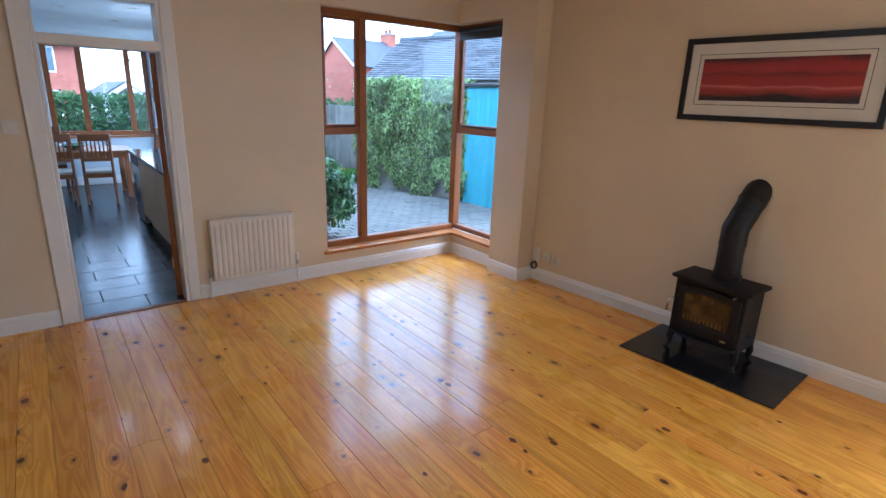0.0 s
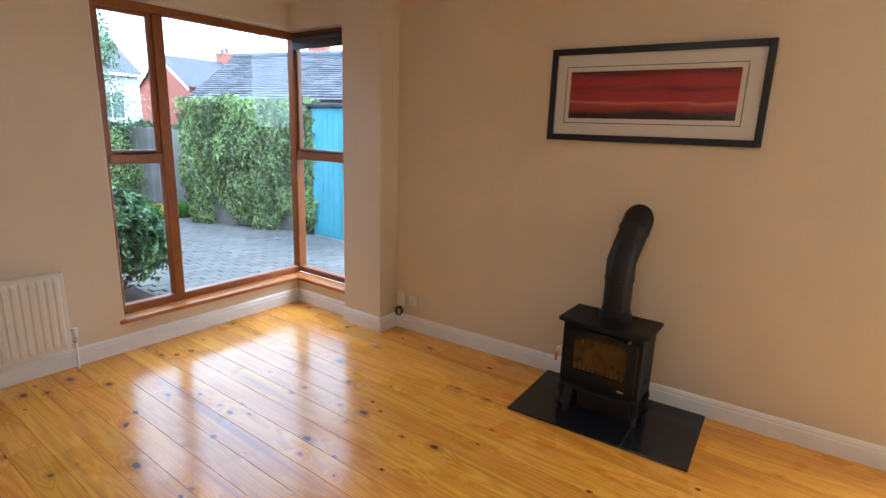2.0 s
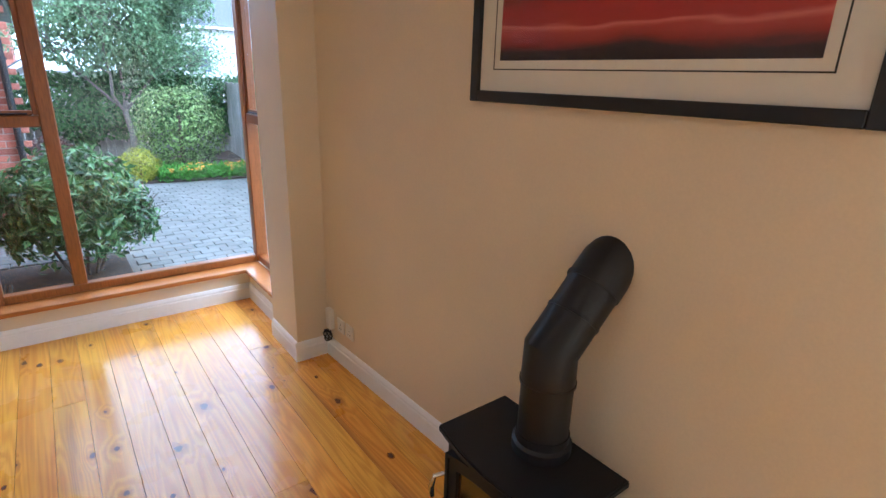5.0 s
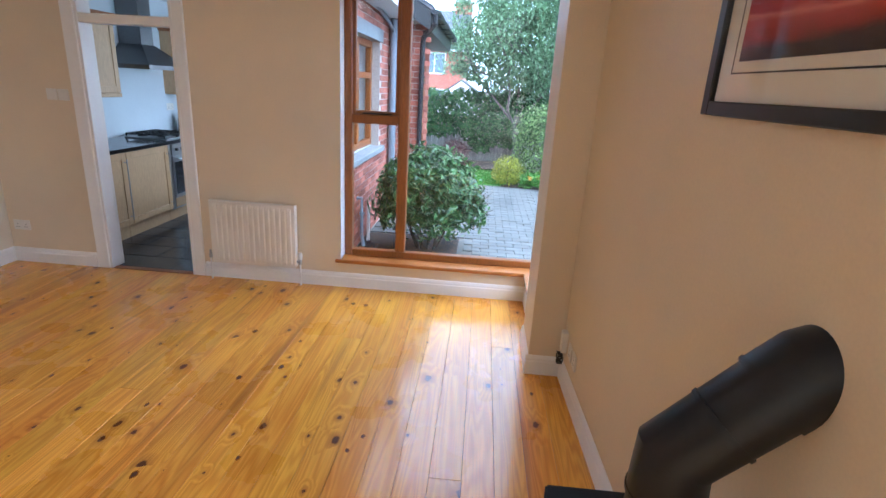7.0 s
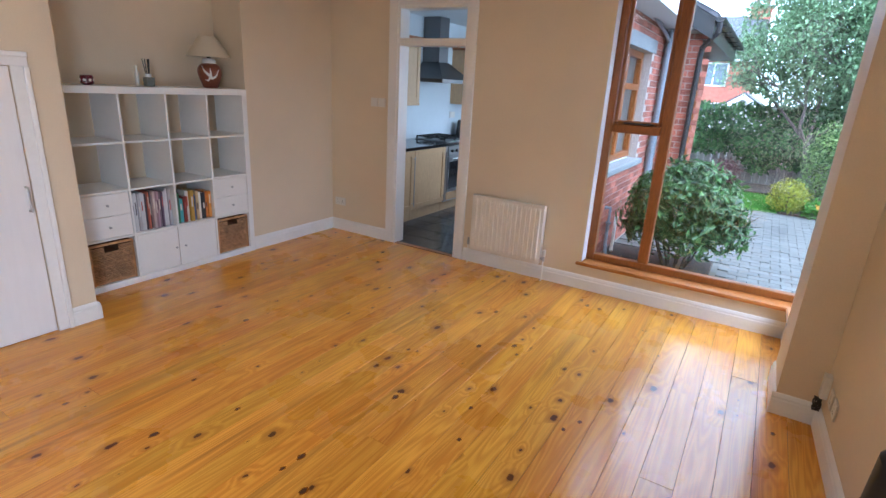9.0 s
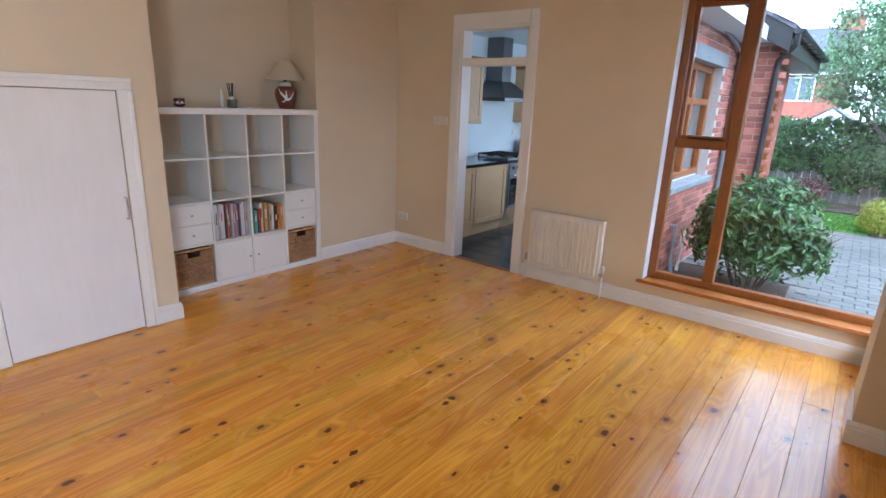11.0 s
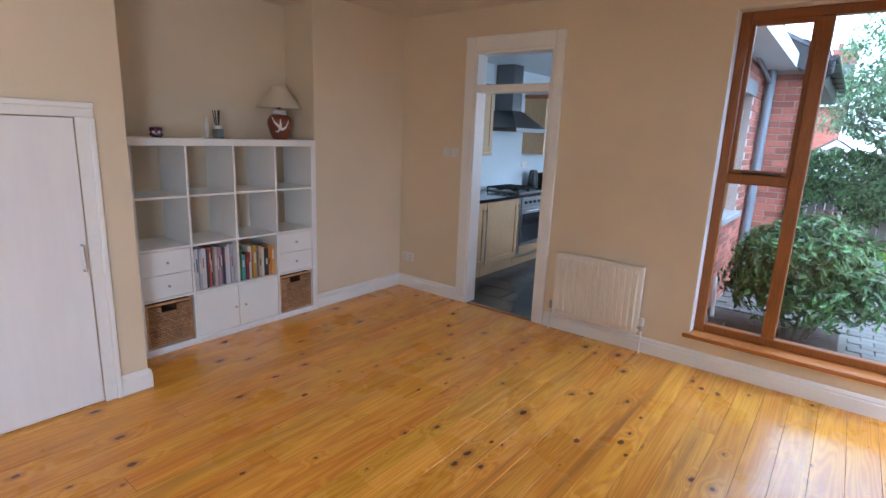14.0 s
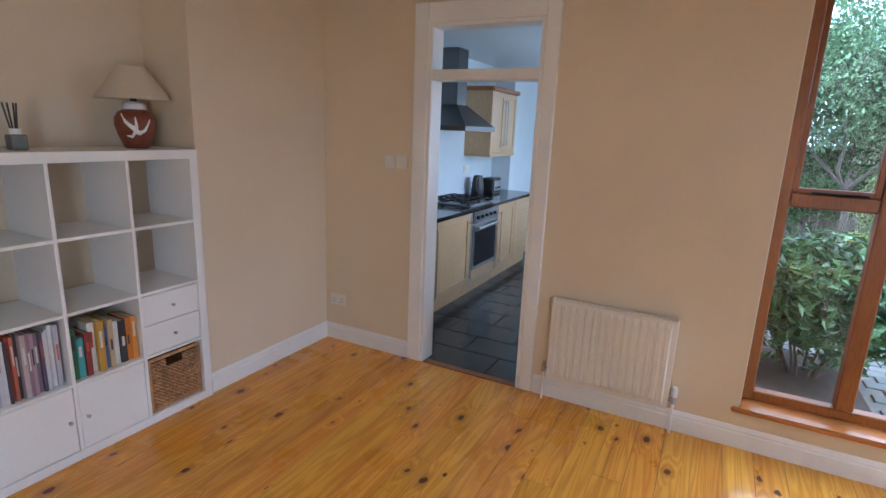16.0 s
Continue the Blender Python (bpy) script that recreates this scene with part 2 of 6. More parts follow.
YELLOW = material("golden_leaf", (0.36, 0.36, 0.05), 0.5, per_piece=0.35, per_island=True)
BARK = material("bark", (0.14, 0.12, 0.10), 0.9, grain=0.4, grain_scale=20, stretch=(4, 4, 1), bump=0.8)
TWIG = material("twig_bark", (0.10, 0.075, 0.055), 0.9, grain=0.3)
FENCE = material("weathered_fence_board", (0.27, 0.255, 0.23), 0.9, grain=0.25, grain_scale=14, stretch=(4, 4, 0.5), stain=0.2, bump=0.4, per_piece=0.15)
TEAL = material("teal_shed_paint", (0.09, 0.33, 0.40), 0.6, grain=0.08, stain=0.1, bump=0.2, stretch=(4, 4, 0.5), per_piece=0.08)
SLATER = material("roof_slate", (0.085, 0.088, 0.098), 0.7, grain=0.3, grain_scale=12, stain=0.3, bump=0.5, per_piece=0.35, per_island=True)
RENDERW = material("white_render", (0.66, 0.66, 0.64), 0.9, grain=0.06, stain=0.1, bump=0.2)
FARBRICK = material("far_red_brick", (0.38, 0.13, 0.085), 0.9, grain=0.25, grain_scale=9, stain=0.15)
PIPEG = material("grey_plastic_pipe", (0.20, 0.225, 0.26), 0.4, grain=0.05, stain=0.1)
PIPEB = material("black_plastic_pipe", (0.02, 0.02, 0.022), 0.4, grain=0.1)
STONE = material("grey_stone_sill", (0.22, 0.23, 0.235), 0.8, grain=0.2, stain=0.2, bump=0.3)
CONCRETE = material("grey_concrete", (0.33, 0.32, 0.30), 0.9, grain=0.2, stain=0.2, bump=0.4)



def let_light_through(m, share):
    """Leaves pass some light."""
    n, l = m.node_tree.nodes, m.node_tree.links
    b = n["Principled BSDF"]
    tr, mix = n.new("ShaderNodeBsdfTranslucent"), n.new("ShaderNodeMixShader")
    l.new(b.inputs["Base Color"].links[0].from_socket, tr.inputs["Color"])
    mix.inputs[0].default_value = share
    l.new(b.outputs[0], mix.inputs[1])
    l.new(tr.outputs[0], mix.inputs[2])
    l.new(mix.outputs[0], n["Material Output"].inputs["Surface"])


for leaf_mat in (LEAF, IVY, HEDGE, BIRCH, YELLOW, GRASS):
    let_light_through(leaf_mat, 0.22 if leaf_mat is LEAF else 0.4)

# ---- building helpers ----


def part(name, bm, mat, parent=None, label="", smooth=False):
    """Links a bmesh as one mesh object under a thing or a part."""
    me = bpy.data.meshes.new(name)
    bm.normal_update()
    bm.to_mesh(me)
    bm.free()
    me.materials.append(mat)
    if smooth:
        for p in me.polygons:
            p.use_smooth = True
        me.set_sharp_from_angle(angle=radians(38))
    ob = new(name, me)
    if parent is not None:
        ob.parent = parent
    return tagged(ob, label) if label else ob


def thing(name, label, category, group="", at=(0, 0, 0), rz=0.0):
    ob = new(name)
    ob.empty_display_size = 0.05
    ob.matrix_basis = pose(*at, 0, 0, rz)
    return tagged(ob, label, category, group)


def box(x0, x1, y0, y1, z0, z1, bevel=0.0, bm=None, segs=1):
    out = bm or bmesh.new()
    one = bmesh.new() if bevel and bm else out
    v = [one.verts.new((x, y, z)) for x in (x0, x1) for y in (y0, y1) for z in (z0, z1)]
    for f in ((0, 1, 3, 2), (4, 6, 7, 5), (0, 4, 5, 1), (2, 3, 7, 6), (0, 2, 6, 4), (1, 5, 7, 3)):
        one.faces.new([v[i] for i in f])
    if bevel:
        bmesh.ops.bevel(one, geom=one.edges[:], offset=bevel, segments=segs, affect="EDGES", profile=0.5)
        if one is not out:
            tmp = bpy.data.meshes.new("tmp")
            one.to_mesh(tmp)
            one.free()
            out.from_mesh(tmp)
            bpy.data.meshes.remove(tmp)
    return out


def rod(p0, p1, r0, r1=None, segs=12, bm=None, caps=True):
    """A round bar from p0 to p1."""
    bm = bm or bmesh.new()
    r1 = r0 if r1 is None else r1
    p0, p1 = Vector(p0), Vector(p1)
    q = (p1 - p0).to_track_quat("Z", "Y")
    rings = []
    for p, r in ((p0, r0), (p1, r1)):
        rings.append([bm.verts.new(p + q @ Vector((r * math.cos(a), r * math.sin(a), 0)))
                      for a in [2 * math.pi * i / segs for i in range(segs)]])
    for i in range(segs):
        bm.faces.new((rings[0][i], rings[0][(i + 1) % segs], rings[1][(i + 1) % segs], rings[1][i]))
    if caps:
        bm.faces.new(rings[0][::-1])
        bm.faces.new(rings[1])
    return bm


def tube(points, r, segs=10, bm=None):
    """A round bar along a bent line, with mitred bends. r may be a list."""
    bm = bm or bmesh.new()
    pts = [Vector(p) for p in points]
    rs = r if isinstance(r, (list, tuple)) else [r] * len(pts)
    rings, up = [], None
    for i, p in enumerate(pts):
        d0 = (pts[i] - pts[i - 1]).normalized() if i else (pts[1] - pts[0]).normalized()
        d1 = (pts[i + 1] - pts[i]).normalized() if i < len(pts) - 1 else d0
        d = (d0 + d1).normalized()
        if up is None:
            up = d.orthogonal().normalized()
        up = (up - d * up.dot(d)).normalized()
        side = d.cross(up)
        rings.append([bm.verts.new(p + (up * math.cos(a) + side * math.sin(a)) * rs[i])
                      for a in [2 * math.pi * k / segs for k in range(segs)]])
    for a, b in zip(rings, rings[1:]):
        for k in range(segs):
            bm.faces.new((a[k], a[(k + 1) % segs], b[(k + 1) % segs], b[k]))
    bm.faces.new(rings[0][::-1])
    bm.faces.new(rings[-1])
    return bm


def lathe(profile, at=(0, 0, 0), segs=28, bm=None):
    """A turned body from (radius, height) pairs."""
    bm = bm or bmesh.new()
    rings = [[bm.verts.new((at[0] + max(r, 1e-4) * math.cos(2 * math.pi * k / segs), at[1] + max(r, 1e-4) * math.sin(2 * math.pi * k / segs), at[2] + z))
              for k in range(segs)] for r, z in profile]
    for a, b in zip(rings, rings[1:]):
        for k in range(segs):
            bm.faces.new((a[k], a[(k + 1) % segs], b[(k + 1) % segs], b[k]))
    bm.faces.new(rings[0][::-1])
    bm.faces.new(rings[-1])
    return bm


def prism(outline, axis, lo, hi):
    """A flat outline pulled along an axis: x, y or z."""
    bm = bmesh.new()
    place = {"x": lambda a, b, c: (c, a, b), "y": lambda a, b, c: (a, c, b), "z": lambda a, b, c: (a, b, c)}[axis]
    r0 = [bm.verts.new(place(a, b, lo)) for a, b in outline]
    r1 = [bm.verts.new(place(a, b, hi)) for a, b in outline]
    k = len(outline)
    for i in range(k):
        bm.faces.new((r0[i], r0[(i + 1) % k], r1[(i + 1) % k], r1[i]))
    bm.faces.new(r0[::-1])
    bm.faces.new(r1)
    bmesh.ops.recalc_face_normals(bm, faces=bm.faces[:])
    return bm


def structure(name, bm, mat, label, category):
    return tagged(part(name, bm, mat), label, category, kind="structure")


def piece(name, me, parent, m):
    ob = new(name, me)
    ob.parent = parent
    ob.matrix_basis = m
    return ob


def mesh_of(bm, name, mat):
    me = bpy.data.meshes.new(name)
    bm.normal_update()
    bm.to_mesh(me)
    bm.free()
    me.materials.append(mat)
    return me


def mesh_raw(name, verts, faces, mat):
    me = bpy.data.meshes.new(name)
    me.from_pydata(verts, [], faces)
    me.materials.append(mat)
    return me


# ---- the living room's shell ----
CZ = 2.65
YW, XL, XC, YB = 0.018, -4.40, -3.958, -5.9
LEAN = 0.05     # the stove wall runs a little out of square


def xs(y):
    """The stove wall's face at y."""
    return 0.15 + (-1.116 - y) * LEAN


# window wall: strips round the kitchen door and the corner window
bm = box(XL - 0.2, -3.53, YW, 0.15, -0.2, CZ)
box(-3.53, -2.77, YW, 0.15, 2.30, CZ, bm=bm)
box(-2.77, -1.52, YW, 0.30, -0.2, CZ, bm=bm)
box(-1.52, 0.23, YW, 0.30, -0.2, 0.214, bm=bm)
box(-1.52, 0.35, YW, 0.30, 2.44, CZ, bm=bm)
wall_window = structure("wall_window", bm, WALL, "beige painted plaster wall with a corner window", "wall")
# return with the side light, and the pier
bm = box(0.018, 0.30, -0.70, YW, -0.2, 0.214)
box(0.018, 0.35, -0.70, YW, 2.44, CZ, bm=bm)
box(-0.052, 0.149, -1.116, -0.70, -0.2, CZ, bm=bm)
wall_pier = structure("wall_pier", bm, WALL, "beige plastered pier beside the corner window", "wall")
wall_stove = structure("wall_stove", prism(((xs(-1.0), -1.0), (0.5, -1.0), (0.5, -4.4), (xs(-4.4), -4.4)), "z", -0.2, CZ), WALL, "beige painted wall behind the wood stove", "wall")
# the opening is unseen, added to let in the side fill light
bm = box(xs(-4.4), 0.5, -4.9, -4.4, -0.2, CZ)
box(xs(-4.4), 0.5, -5.8, -4.9, -0.2, 0.3, bm=bm)
box(xs(-4.4), 0.5, -5.8, -4.9, 2.1, CZ, bm=bm)
box(xs(-5.6), 0.5, YB, -5.8, -0.2, CZ, bm=bm)
structure("wall_side", bm, WALL, "plain beige wall with an added unseen opening for fill light", "wall")
structure("wall_cupboard_back", box(-4.3, -4.2, -3.9, -2.7, -0.2, 1.9), WALL, "plain wall behind the cupboard door", "wall")
bm = box(XL - 0.2, XL, -1.075, YW, -0.2, CZ)
wall_nib = structure("wall_nib", bm, WALL, "beige painted wall between alcove and kitchen door", "wall")
wall_alcove = structure("wall_alcove", box(-4.98, -4.785, -2.75, -1.075, -0.2, CZ), WALL, "beige painted back wall of the shelf alcove", "wall")
alcove_head = structure("wall_alcove_side", box(-4.785, XL - 0.2, -1.075, -0.95, -0.2, CZ), WALL, "beige painted side wall of the shelf alcove", "wall")
structure("ceiling_alcove", box(-4.785, XL, -2.70, -1.075, 2.585, CZ), CEIL, "lowered painted ceiling of the shelf alcove", "ceiling")
bm = box(-4.785, XC, -2.94, -2.70, -0.2, CZ)
box(-4.2, XC, -3.69, -2.94, 1.60, CZ, bm=bm)
box(-4.2, XC, YB, -3.69, -0.2, CZ, bm=bm)
wall_cupboard = structure("wall_cupboard", bm, WALL, "beige painted wall round the low cupboard door", "wall")
bm = box(-4.3, 0.7, YB - 0.2, YB, -0.2, CZ)
wall_front = structure("wall_front", bm, WALL, "plain beige wall behind the walker", "wall")
structure("ceiling", box(-4.98, 0.7, YB - 0.2, 0.30, CZ, CZ + 0.2), CEIL, "plain off-white painted ceiling", "ceiling")


def skirting(name, runs):
    """A moulded skirting board along straight runs: (start, end, outward normal)."""
    bm = bmesh.new()
    outline = ((0, 0), (0.018, 0), (0.018, 0.085), (0.014, 0.092), (0.014, 0.104), (0.008, 0.118), (0.003, 0.124), (0, 0.124))
    for (x0, y0), (x1, y1), (nx, ny) in runs:
        r = [[bm.verts.new((x + nx * d, y + ny * d, z)) for d, z in outline] for x, y in ((x0, y0), (x1, y1))]
        k = len(outline)
        for i in range(k):
            bm.faces.new((r[0][i], r[0][(i + 1) % k], r[1][(i + 1) % k], r[1][i]))
        bm.faces.new(r[0])
        bm.faces.new(r[1][::-1])
    bmesh.ops.recalc_face_normals(bm, faces=bm.faces[:])
    return structure(name, bm, TRIM, "white moulded skirting board along the wall", "skirting board")


skirting("baseboard_window", [((-2.68, YW), (0.018, YW), (0, -1)), ((XL, YW), (-3.64, YW), (0, -1))])
skirting("baseboard_return", [((0.018, YW), (0.018, -0.70), (-1, 0))])
skirting("baseboard_pier", [((-0.052, -0.70), (-0.052, -1.1158), (-1, 0)), ((-0.07, -1.116), (xs(-1.116), -1.116), (0, -1))])
skirting("baseboard_stove", [((xs(-1.116), -1.116), (xs(YB), YB), (-0.999, -0.05))])
skirting("baseboard_nib", [((XL, YW), (XL, -1.075), (1, 0))])
skirting("baseboard_cupboard", [((XC, -2.853), (XC, -2.7002), (1, 0)), ((XC + 0.018, -2.70), (-4.36, -2.70), (0, 1)), ((XC, YB), (XC, -3.783), (1, 0))])

# ---- corner window ----
window_1 = tagged(new("window_1"), "tall corner window in orange-brown stained timber", "window", kind="structure")
F0, F1 = 0.13, 0.20


def bar(name, x0, x1, y0, y1, z0, z1, parent, mat=TEAK, bevel=0.006):
    return part(name, box(x0, x1, y0, y1, z0, z1, bevel), mat, parent)


bar("corner_post", F0 - 0.01, F1 + 0.01, F0 - 0.01, F1 + 0.01, 0.245, 2.44, window_1)
bar("window_frame", -1.52, -1.455, F0, F1, 0.245, 2.44, window_1)
bar("mullion", -1.09, -1.01, F0 - 0.006, F1, 0.30, 2.38, window_1)
bar("bottom_rail", -1.455, F0 - 0.01, F0, F1, 0.245, 0.30, window_1)
bar("head_rail", -1.455, F0 - 0.01, F0, F1, 2.38, 2.44, window_1)
bar("transom_bar", -1.455, -1.09, F0 - 0.003, F1, 1.335, 1.405, window_1)
bar("bottom_rail", F0, F1, -0.70, F0 - 0.01, 0.245, 0.30, window_1)
bar("head_rail", F0, F1, -0.70, F0 - 0.01, 2.38, 2.44, window_1)
bar("window_frame", F0, F1, -0.70, -0.655, 0.30, 2.38, window_1)
bar("transom_bar", F0 - 0.003, F1, -0.655, F0 - 0.01, 1.335, 1.405, window_1)


def casement(name, horizontal, a0, a1, z0, z1):
    """An opening light: four thin dark sash bars, a pane, a stay along the foot."""
    sash = tagged(new(name), "opening casement light in stained timber")
    sash.parent = window_1
    put = (lambda n, p, q, r, s, m=TEAK, d0=0.142, d1=0.182: bar(n, p, q, d0, d1, r, s, sash, m, 0.004)) if horizontal else \
        (lambda n, p, q, r, s, m=TEAK, d0=0.142, d1=0.182: bar(n, d0, d1, p, q, r, s, sash, m, 0.004))
    w = 0.028
    put("sash_stile", a0, a0 + w, z0, z1)
    put("sash_stile", a1 - w, a1, z0, z1)
    put("sash_rail", a0 + w, a1 - w, z0, z0 + w)
    put("sash_rail", a0 + w, a1 - w, z1 - w, z1)
    pane = put("pane", a0 + w, a1 - w, z0 + w, z1 - w, GLASS, 0.158, 0.164)
    pane.visible_shadow = False
    put("window_stay", a0 + 0.08, a1 - 0.05, z0 + 0.004, z0 + 0.014, IRON, 0.124, 0.138)
    return sash


casement("casement", True, -1.455, -1.09, 1.405, 2.38)
casement("casement", False, -0.655, F0 - 0.01, 1.405, 2.38)
for x0, x1, z0, z1 in ((-1.455, -1.09, 0.30, 1.335), (-1.01, F0 - 0.01, 0.30, 2.38)):
    bar("pane", x0, x1, 0.160, 0.166, z0, z1, window_1, GLASS, 0.0).visible_shadow = False
bar("pane", 0.160, 0.166, -0.655, F0 - 0.01, 0.30, 1.335, window_1, GLASS, 0.0).visible_shadow = False
bm = prism(((-1.56, -0.022), (-0.018, -0.022), (-0.018, -0.70), (0.13, -0.70), (0.13, 0.0), (0.13, 0.16), (-1.52, 0.16), (-1.52, 0.0), (-1.56, 0.0)), "z", 0.216, 0.245)
bmesh.ops.bevel(bm, geom=bm.edges[:], offset=0.006, segments=2, affect="EDGES")
part("window_sill", bm, SILLW, window_1, "orange varnished timber window sill")
structure("trim_reveal", box(-1.521, -1.5165, YW - 0.001, 0.13, 0.247, 2.438), TRIM, "white painted reveal beside the window", "trim")
# rolled blind at the head of the side light
blind = thing("roller_blind", "dark rolled-up fabric blind at the window head", "blind")
part("roll", rod((0.115, -0.69, 2.385), (0.115, 0.10, 2.385), 0.028, segs=14), BLACK, blind, smooth=True)
part("bottom_bar", box(0.10, 0.108, -0.69, 0.10, 2.29, 2.36, 0.002), BLACK, blind)

# ---- kitchen door ----
door_1 = tagged(new("door_1"), "white painted door frame with a glazed fanlight", "door frame", kind="structure")
for name, x0, x1, z0, z1 in (("architrave", -3.635, -3.53, 0, 2.42), ("architrave", -2.77, -2.685, 0, 2.42), ("architrave", -3.53, -2.77, 2.30, 2.42)):
    bar(name, x0, x1, -0.006, YW, z0, z1, door_1, TRIM, 0.006)
for name, x0, x1, z0, z1 in (("lining", -3.53, -3.505, 0, 2.30), ("lining", -2.795, -2.77, 0, 2.30), ("lining", -3.505, -2.795, 2.275, 2.30), ("transom_bar", -3.505, -2.795, 1.955, 2.02)):
    bar(name, x0, x1, 0.0, 0.15, z0, z1, door_1, TRIM, 0.004)
bar("pane", -3.505, -2.795, 0.08, 0.085, 2.02, 2.275, door_1, GLASS, 0.0).visible_shadow = False
bar("threshold", -3.505, -2.795, 0.0, 0.06, 0.0, 0.008, door_1, DARKW, 0.003)
leaf = thing("kitchen_door", "brown stained wooden door standing open into the kitchen", "door", at=(-2.818, 0.16, 0), rz=-10.5)
part("door_leaf", box(-0.02, 0.02, 0, 0.715, 0.01, 1.95, 0.003), DARKW, leaf)
for z in (0.25, 1.6):
    part("hinge", box(-0.027, -0.017, -0.008, 0.006, z, z + 0.1), STEEL, leaf)

# ---- low cupboard door ----
door_2 = tagged(new("door_2"), "white moulded frame round the low cupboard door", "door frame", kind="structure")


def architrave_x(name, y0, y1, z0, z1):
    """A moulded frame member on the cupboard wall: a flat with a raised outer bead."""
    up = z1 - z0 > y1 - y0
    bm = box(XC, XC + 0.014, y0, y1, z0, z1, 0.003)
    if up:
        out = y1 > -3.2
        a = (y1 - 0.028, y1) if out else (y0, y0 + 0.028)
        box(XC, XC + 0.028, a[0], a[1], z0, z1, 0.006, bm=bm, segs=2)
    else:
        box(XC, XC + 0.028, y0, y1, z1 - 0.028, z1, 0.006, bm=bm, segs=2)
    return part(name, bm, TRIM, door_2)


architrave_x("architrave", -2.94, -2.855, 0, 1.60)
architrave_x("architrave", -3.78, -3.69, 0, 1.60)
architrave_x("architrave", -3.78, -2.855, 1.60, 1.675)
cup = thing("cupboard_door", "plain white flush cupboard door, closed", "door")
part("door_leaf", box(XC - 0.035, XC - 0.002, -3.686, -2.944, 0.006, 1.596, 0.002), DOORW, cup)
hb = tube(((XC - 0.002, -2.97, 0.79), (XC + 0.03, -2.97, 0.79), (XC + 0.03, -2.97, 0.93), (XC - 0.002, -2.97, 0.93)), 0.006, 8)
part("handle", hb, STEEL, cup, "satin steel bow handle", smooth=True)

# ---- radiator ----
rad = thing("radiator", "cream pressed-steel panel radiator on the wall under pipes", "radiator")
RX0, RX1, RZ0, RZ1 = -2.575, -1.875, 0.155, 0.675
bm = bmesh.new()
n_ribs = 15
pitch = (RX1 - RX0 - 0.04) / n_ribs
prof = [(RX0, -0.062)]
for i in range(n_ribs):
    x = RX0 + 0.02 + i * pitch
    prof += [(x + pitch * 0.10, -0.062), (x + pitch * 0.28, -0.072), (x + pitch * 0.72, -0.072), (x + pitch * 0.90, -0.062)]
prof += [(RX1, -0.062)]
rows = []
for z, k in ((RZ0, 0), (RZ0 + 0.02, 0), (RZ0 + 0.045, 1), (RZ1 - 0.045, 1), (RZ1 - 0.02, 0), (RZ1, 0)):
    rows.append([bm.verts.new((x, -0.062 + (y + 0.062) * k, z)) for x, y in prof])
for a, b in zip(rows, rows[1:]):
    for i in range(len(prof) - 1):
        bm.faces.new((a[i], a[i + 1], b[i + 1], b[i]))
box(RX0, RX1, -0.061, -0.05, RZ0, RZ1, bm=bm)
part("front_panel", bm, RADW, rad)
part("back_panel", box(RX0, RX1, -0.018, -0.006, RZ0, RZ1, 0.003), RADW, rad)
part("side_cap", box(RX0 - 0.003, RX0 + 0.004, -0.058, -0.008, RZ0 + 0.02, RZ1 + 0.004, 0.002), RADW, rad)
part("side_cap", box(RX1 - 0.004, RX1 + 0.003, -0.058, -0.008, RZ0 + 0.02, RZ1 + 0.004, 0.002), RADW, rad)
for x in (RX0 + 0.15, RX1 - 0.15):
    part("bracket", box(x, x + 0.04, -0.01, YW, RZ0 + 0.1, RZ1 - 0.05), RADW, rad)
for x, head in ((RX0 - 0.03, False), (RX1 + 0.03, True)):
    s = 1 if head else -1
    part("pipe", tube(((x, -0.035, 0.0), (x, -0.035, 0.20)), 0.0075, 10), TRIM, rad, smooth=True)
    bm = rod((x, -0.035, 0.185), (x, -0.035, 0.225), 0.013, segs=10)
    rod((x, -0.035, 0.205), (x - s * 0.035, -0.035, 0.205), 0.011, segs=10, bm=bm)
    part("valve", bm, STEEL, rad, "dull chromed radiator valve", smooth=True)
    if head:
        part("thermostat_head", lathe(((0.012, 0.225), (0.018, 0.23), (0.018, 0.27), (0.015, 0.285), (0.006, 0.288)), (x, -0.035, 0), 14), PLASTIC, rad, "white plastic thermostat head", smooth=True)
    else:
        part("lockshield_cap", lathe(((0.009, 0.225), (0.009, 0.25), (0.005, 0.253)), (x, -0.035, 0), 12), STEEL, rad, smooth=True)

# ---- hearth and stove ----
XS = xs(-2.98)
SQUARE = Matrix.Translation((XS, -2.98, 0)) @ pose(0, 0, 0, 0, 0, math.degrees(math.atan(LEAN))) @ Matrix.Translation((-XS, 2.98, 0))
HX0, HX1, HY0, HY1 = -0.415, XS - 0.0195, -3.53, -2.51
hearth = thing("hearth", "black slate hearth slabs laid on the boards under the stove", "hearth")
hearth.matrix_basis = SQUARE
slab = (HY1 - HY0) / 3
for i in range(3):
    part("hearth_slab", box(HX0, HX1, HY0 + i * slab + 0.0015, HY0 + (i + 1) * slab - 0.0015, 0.001, 0.012, 0.0015), HEARTH, hearth)

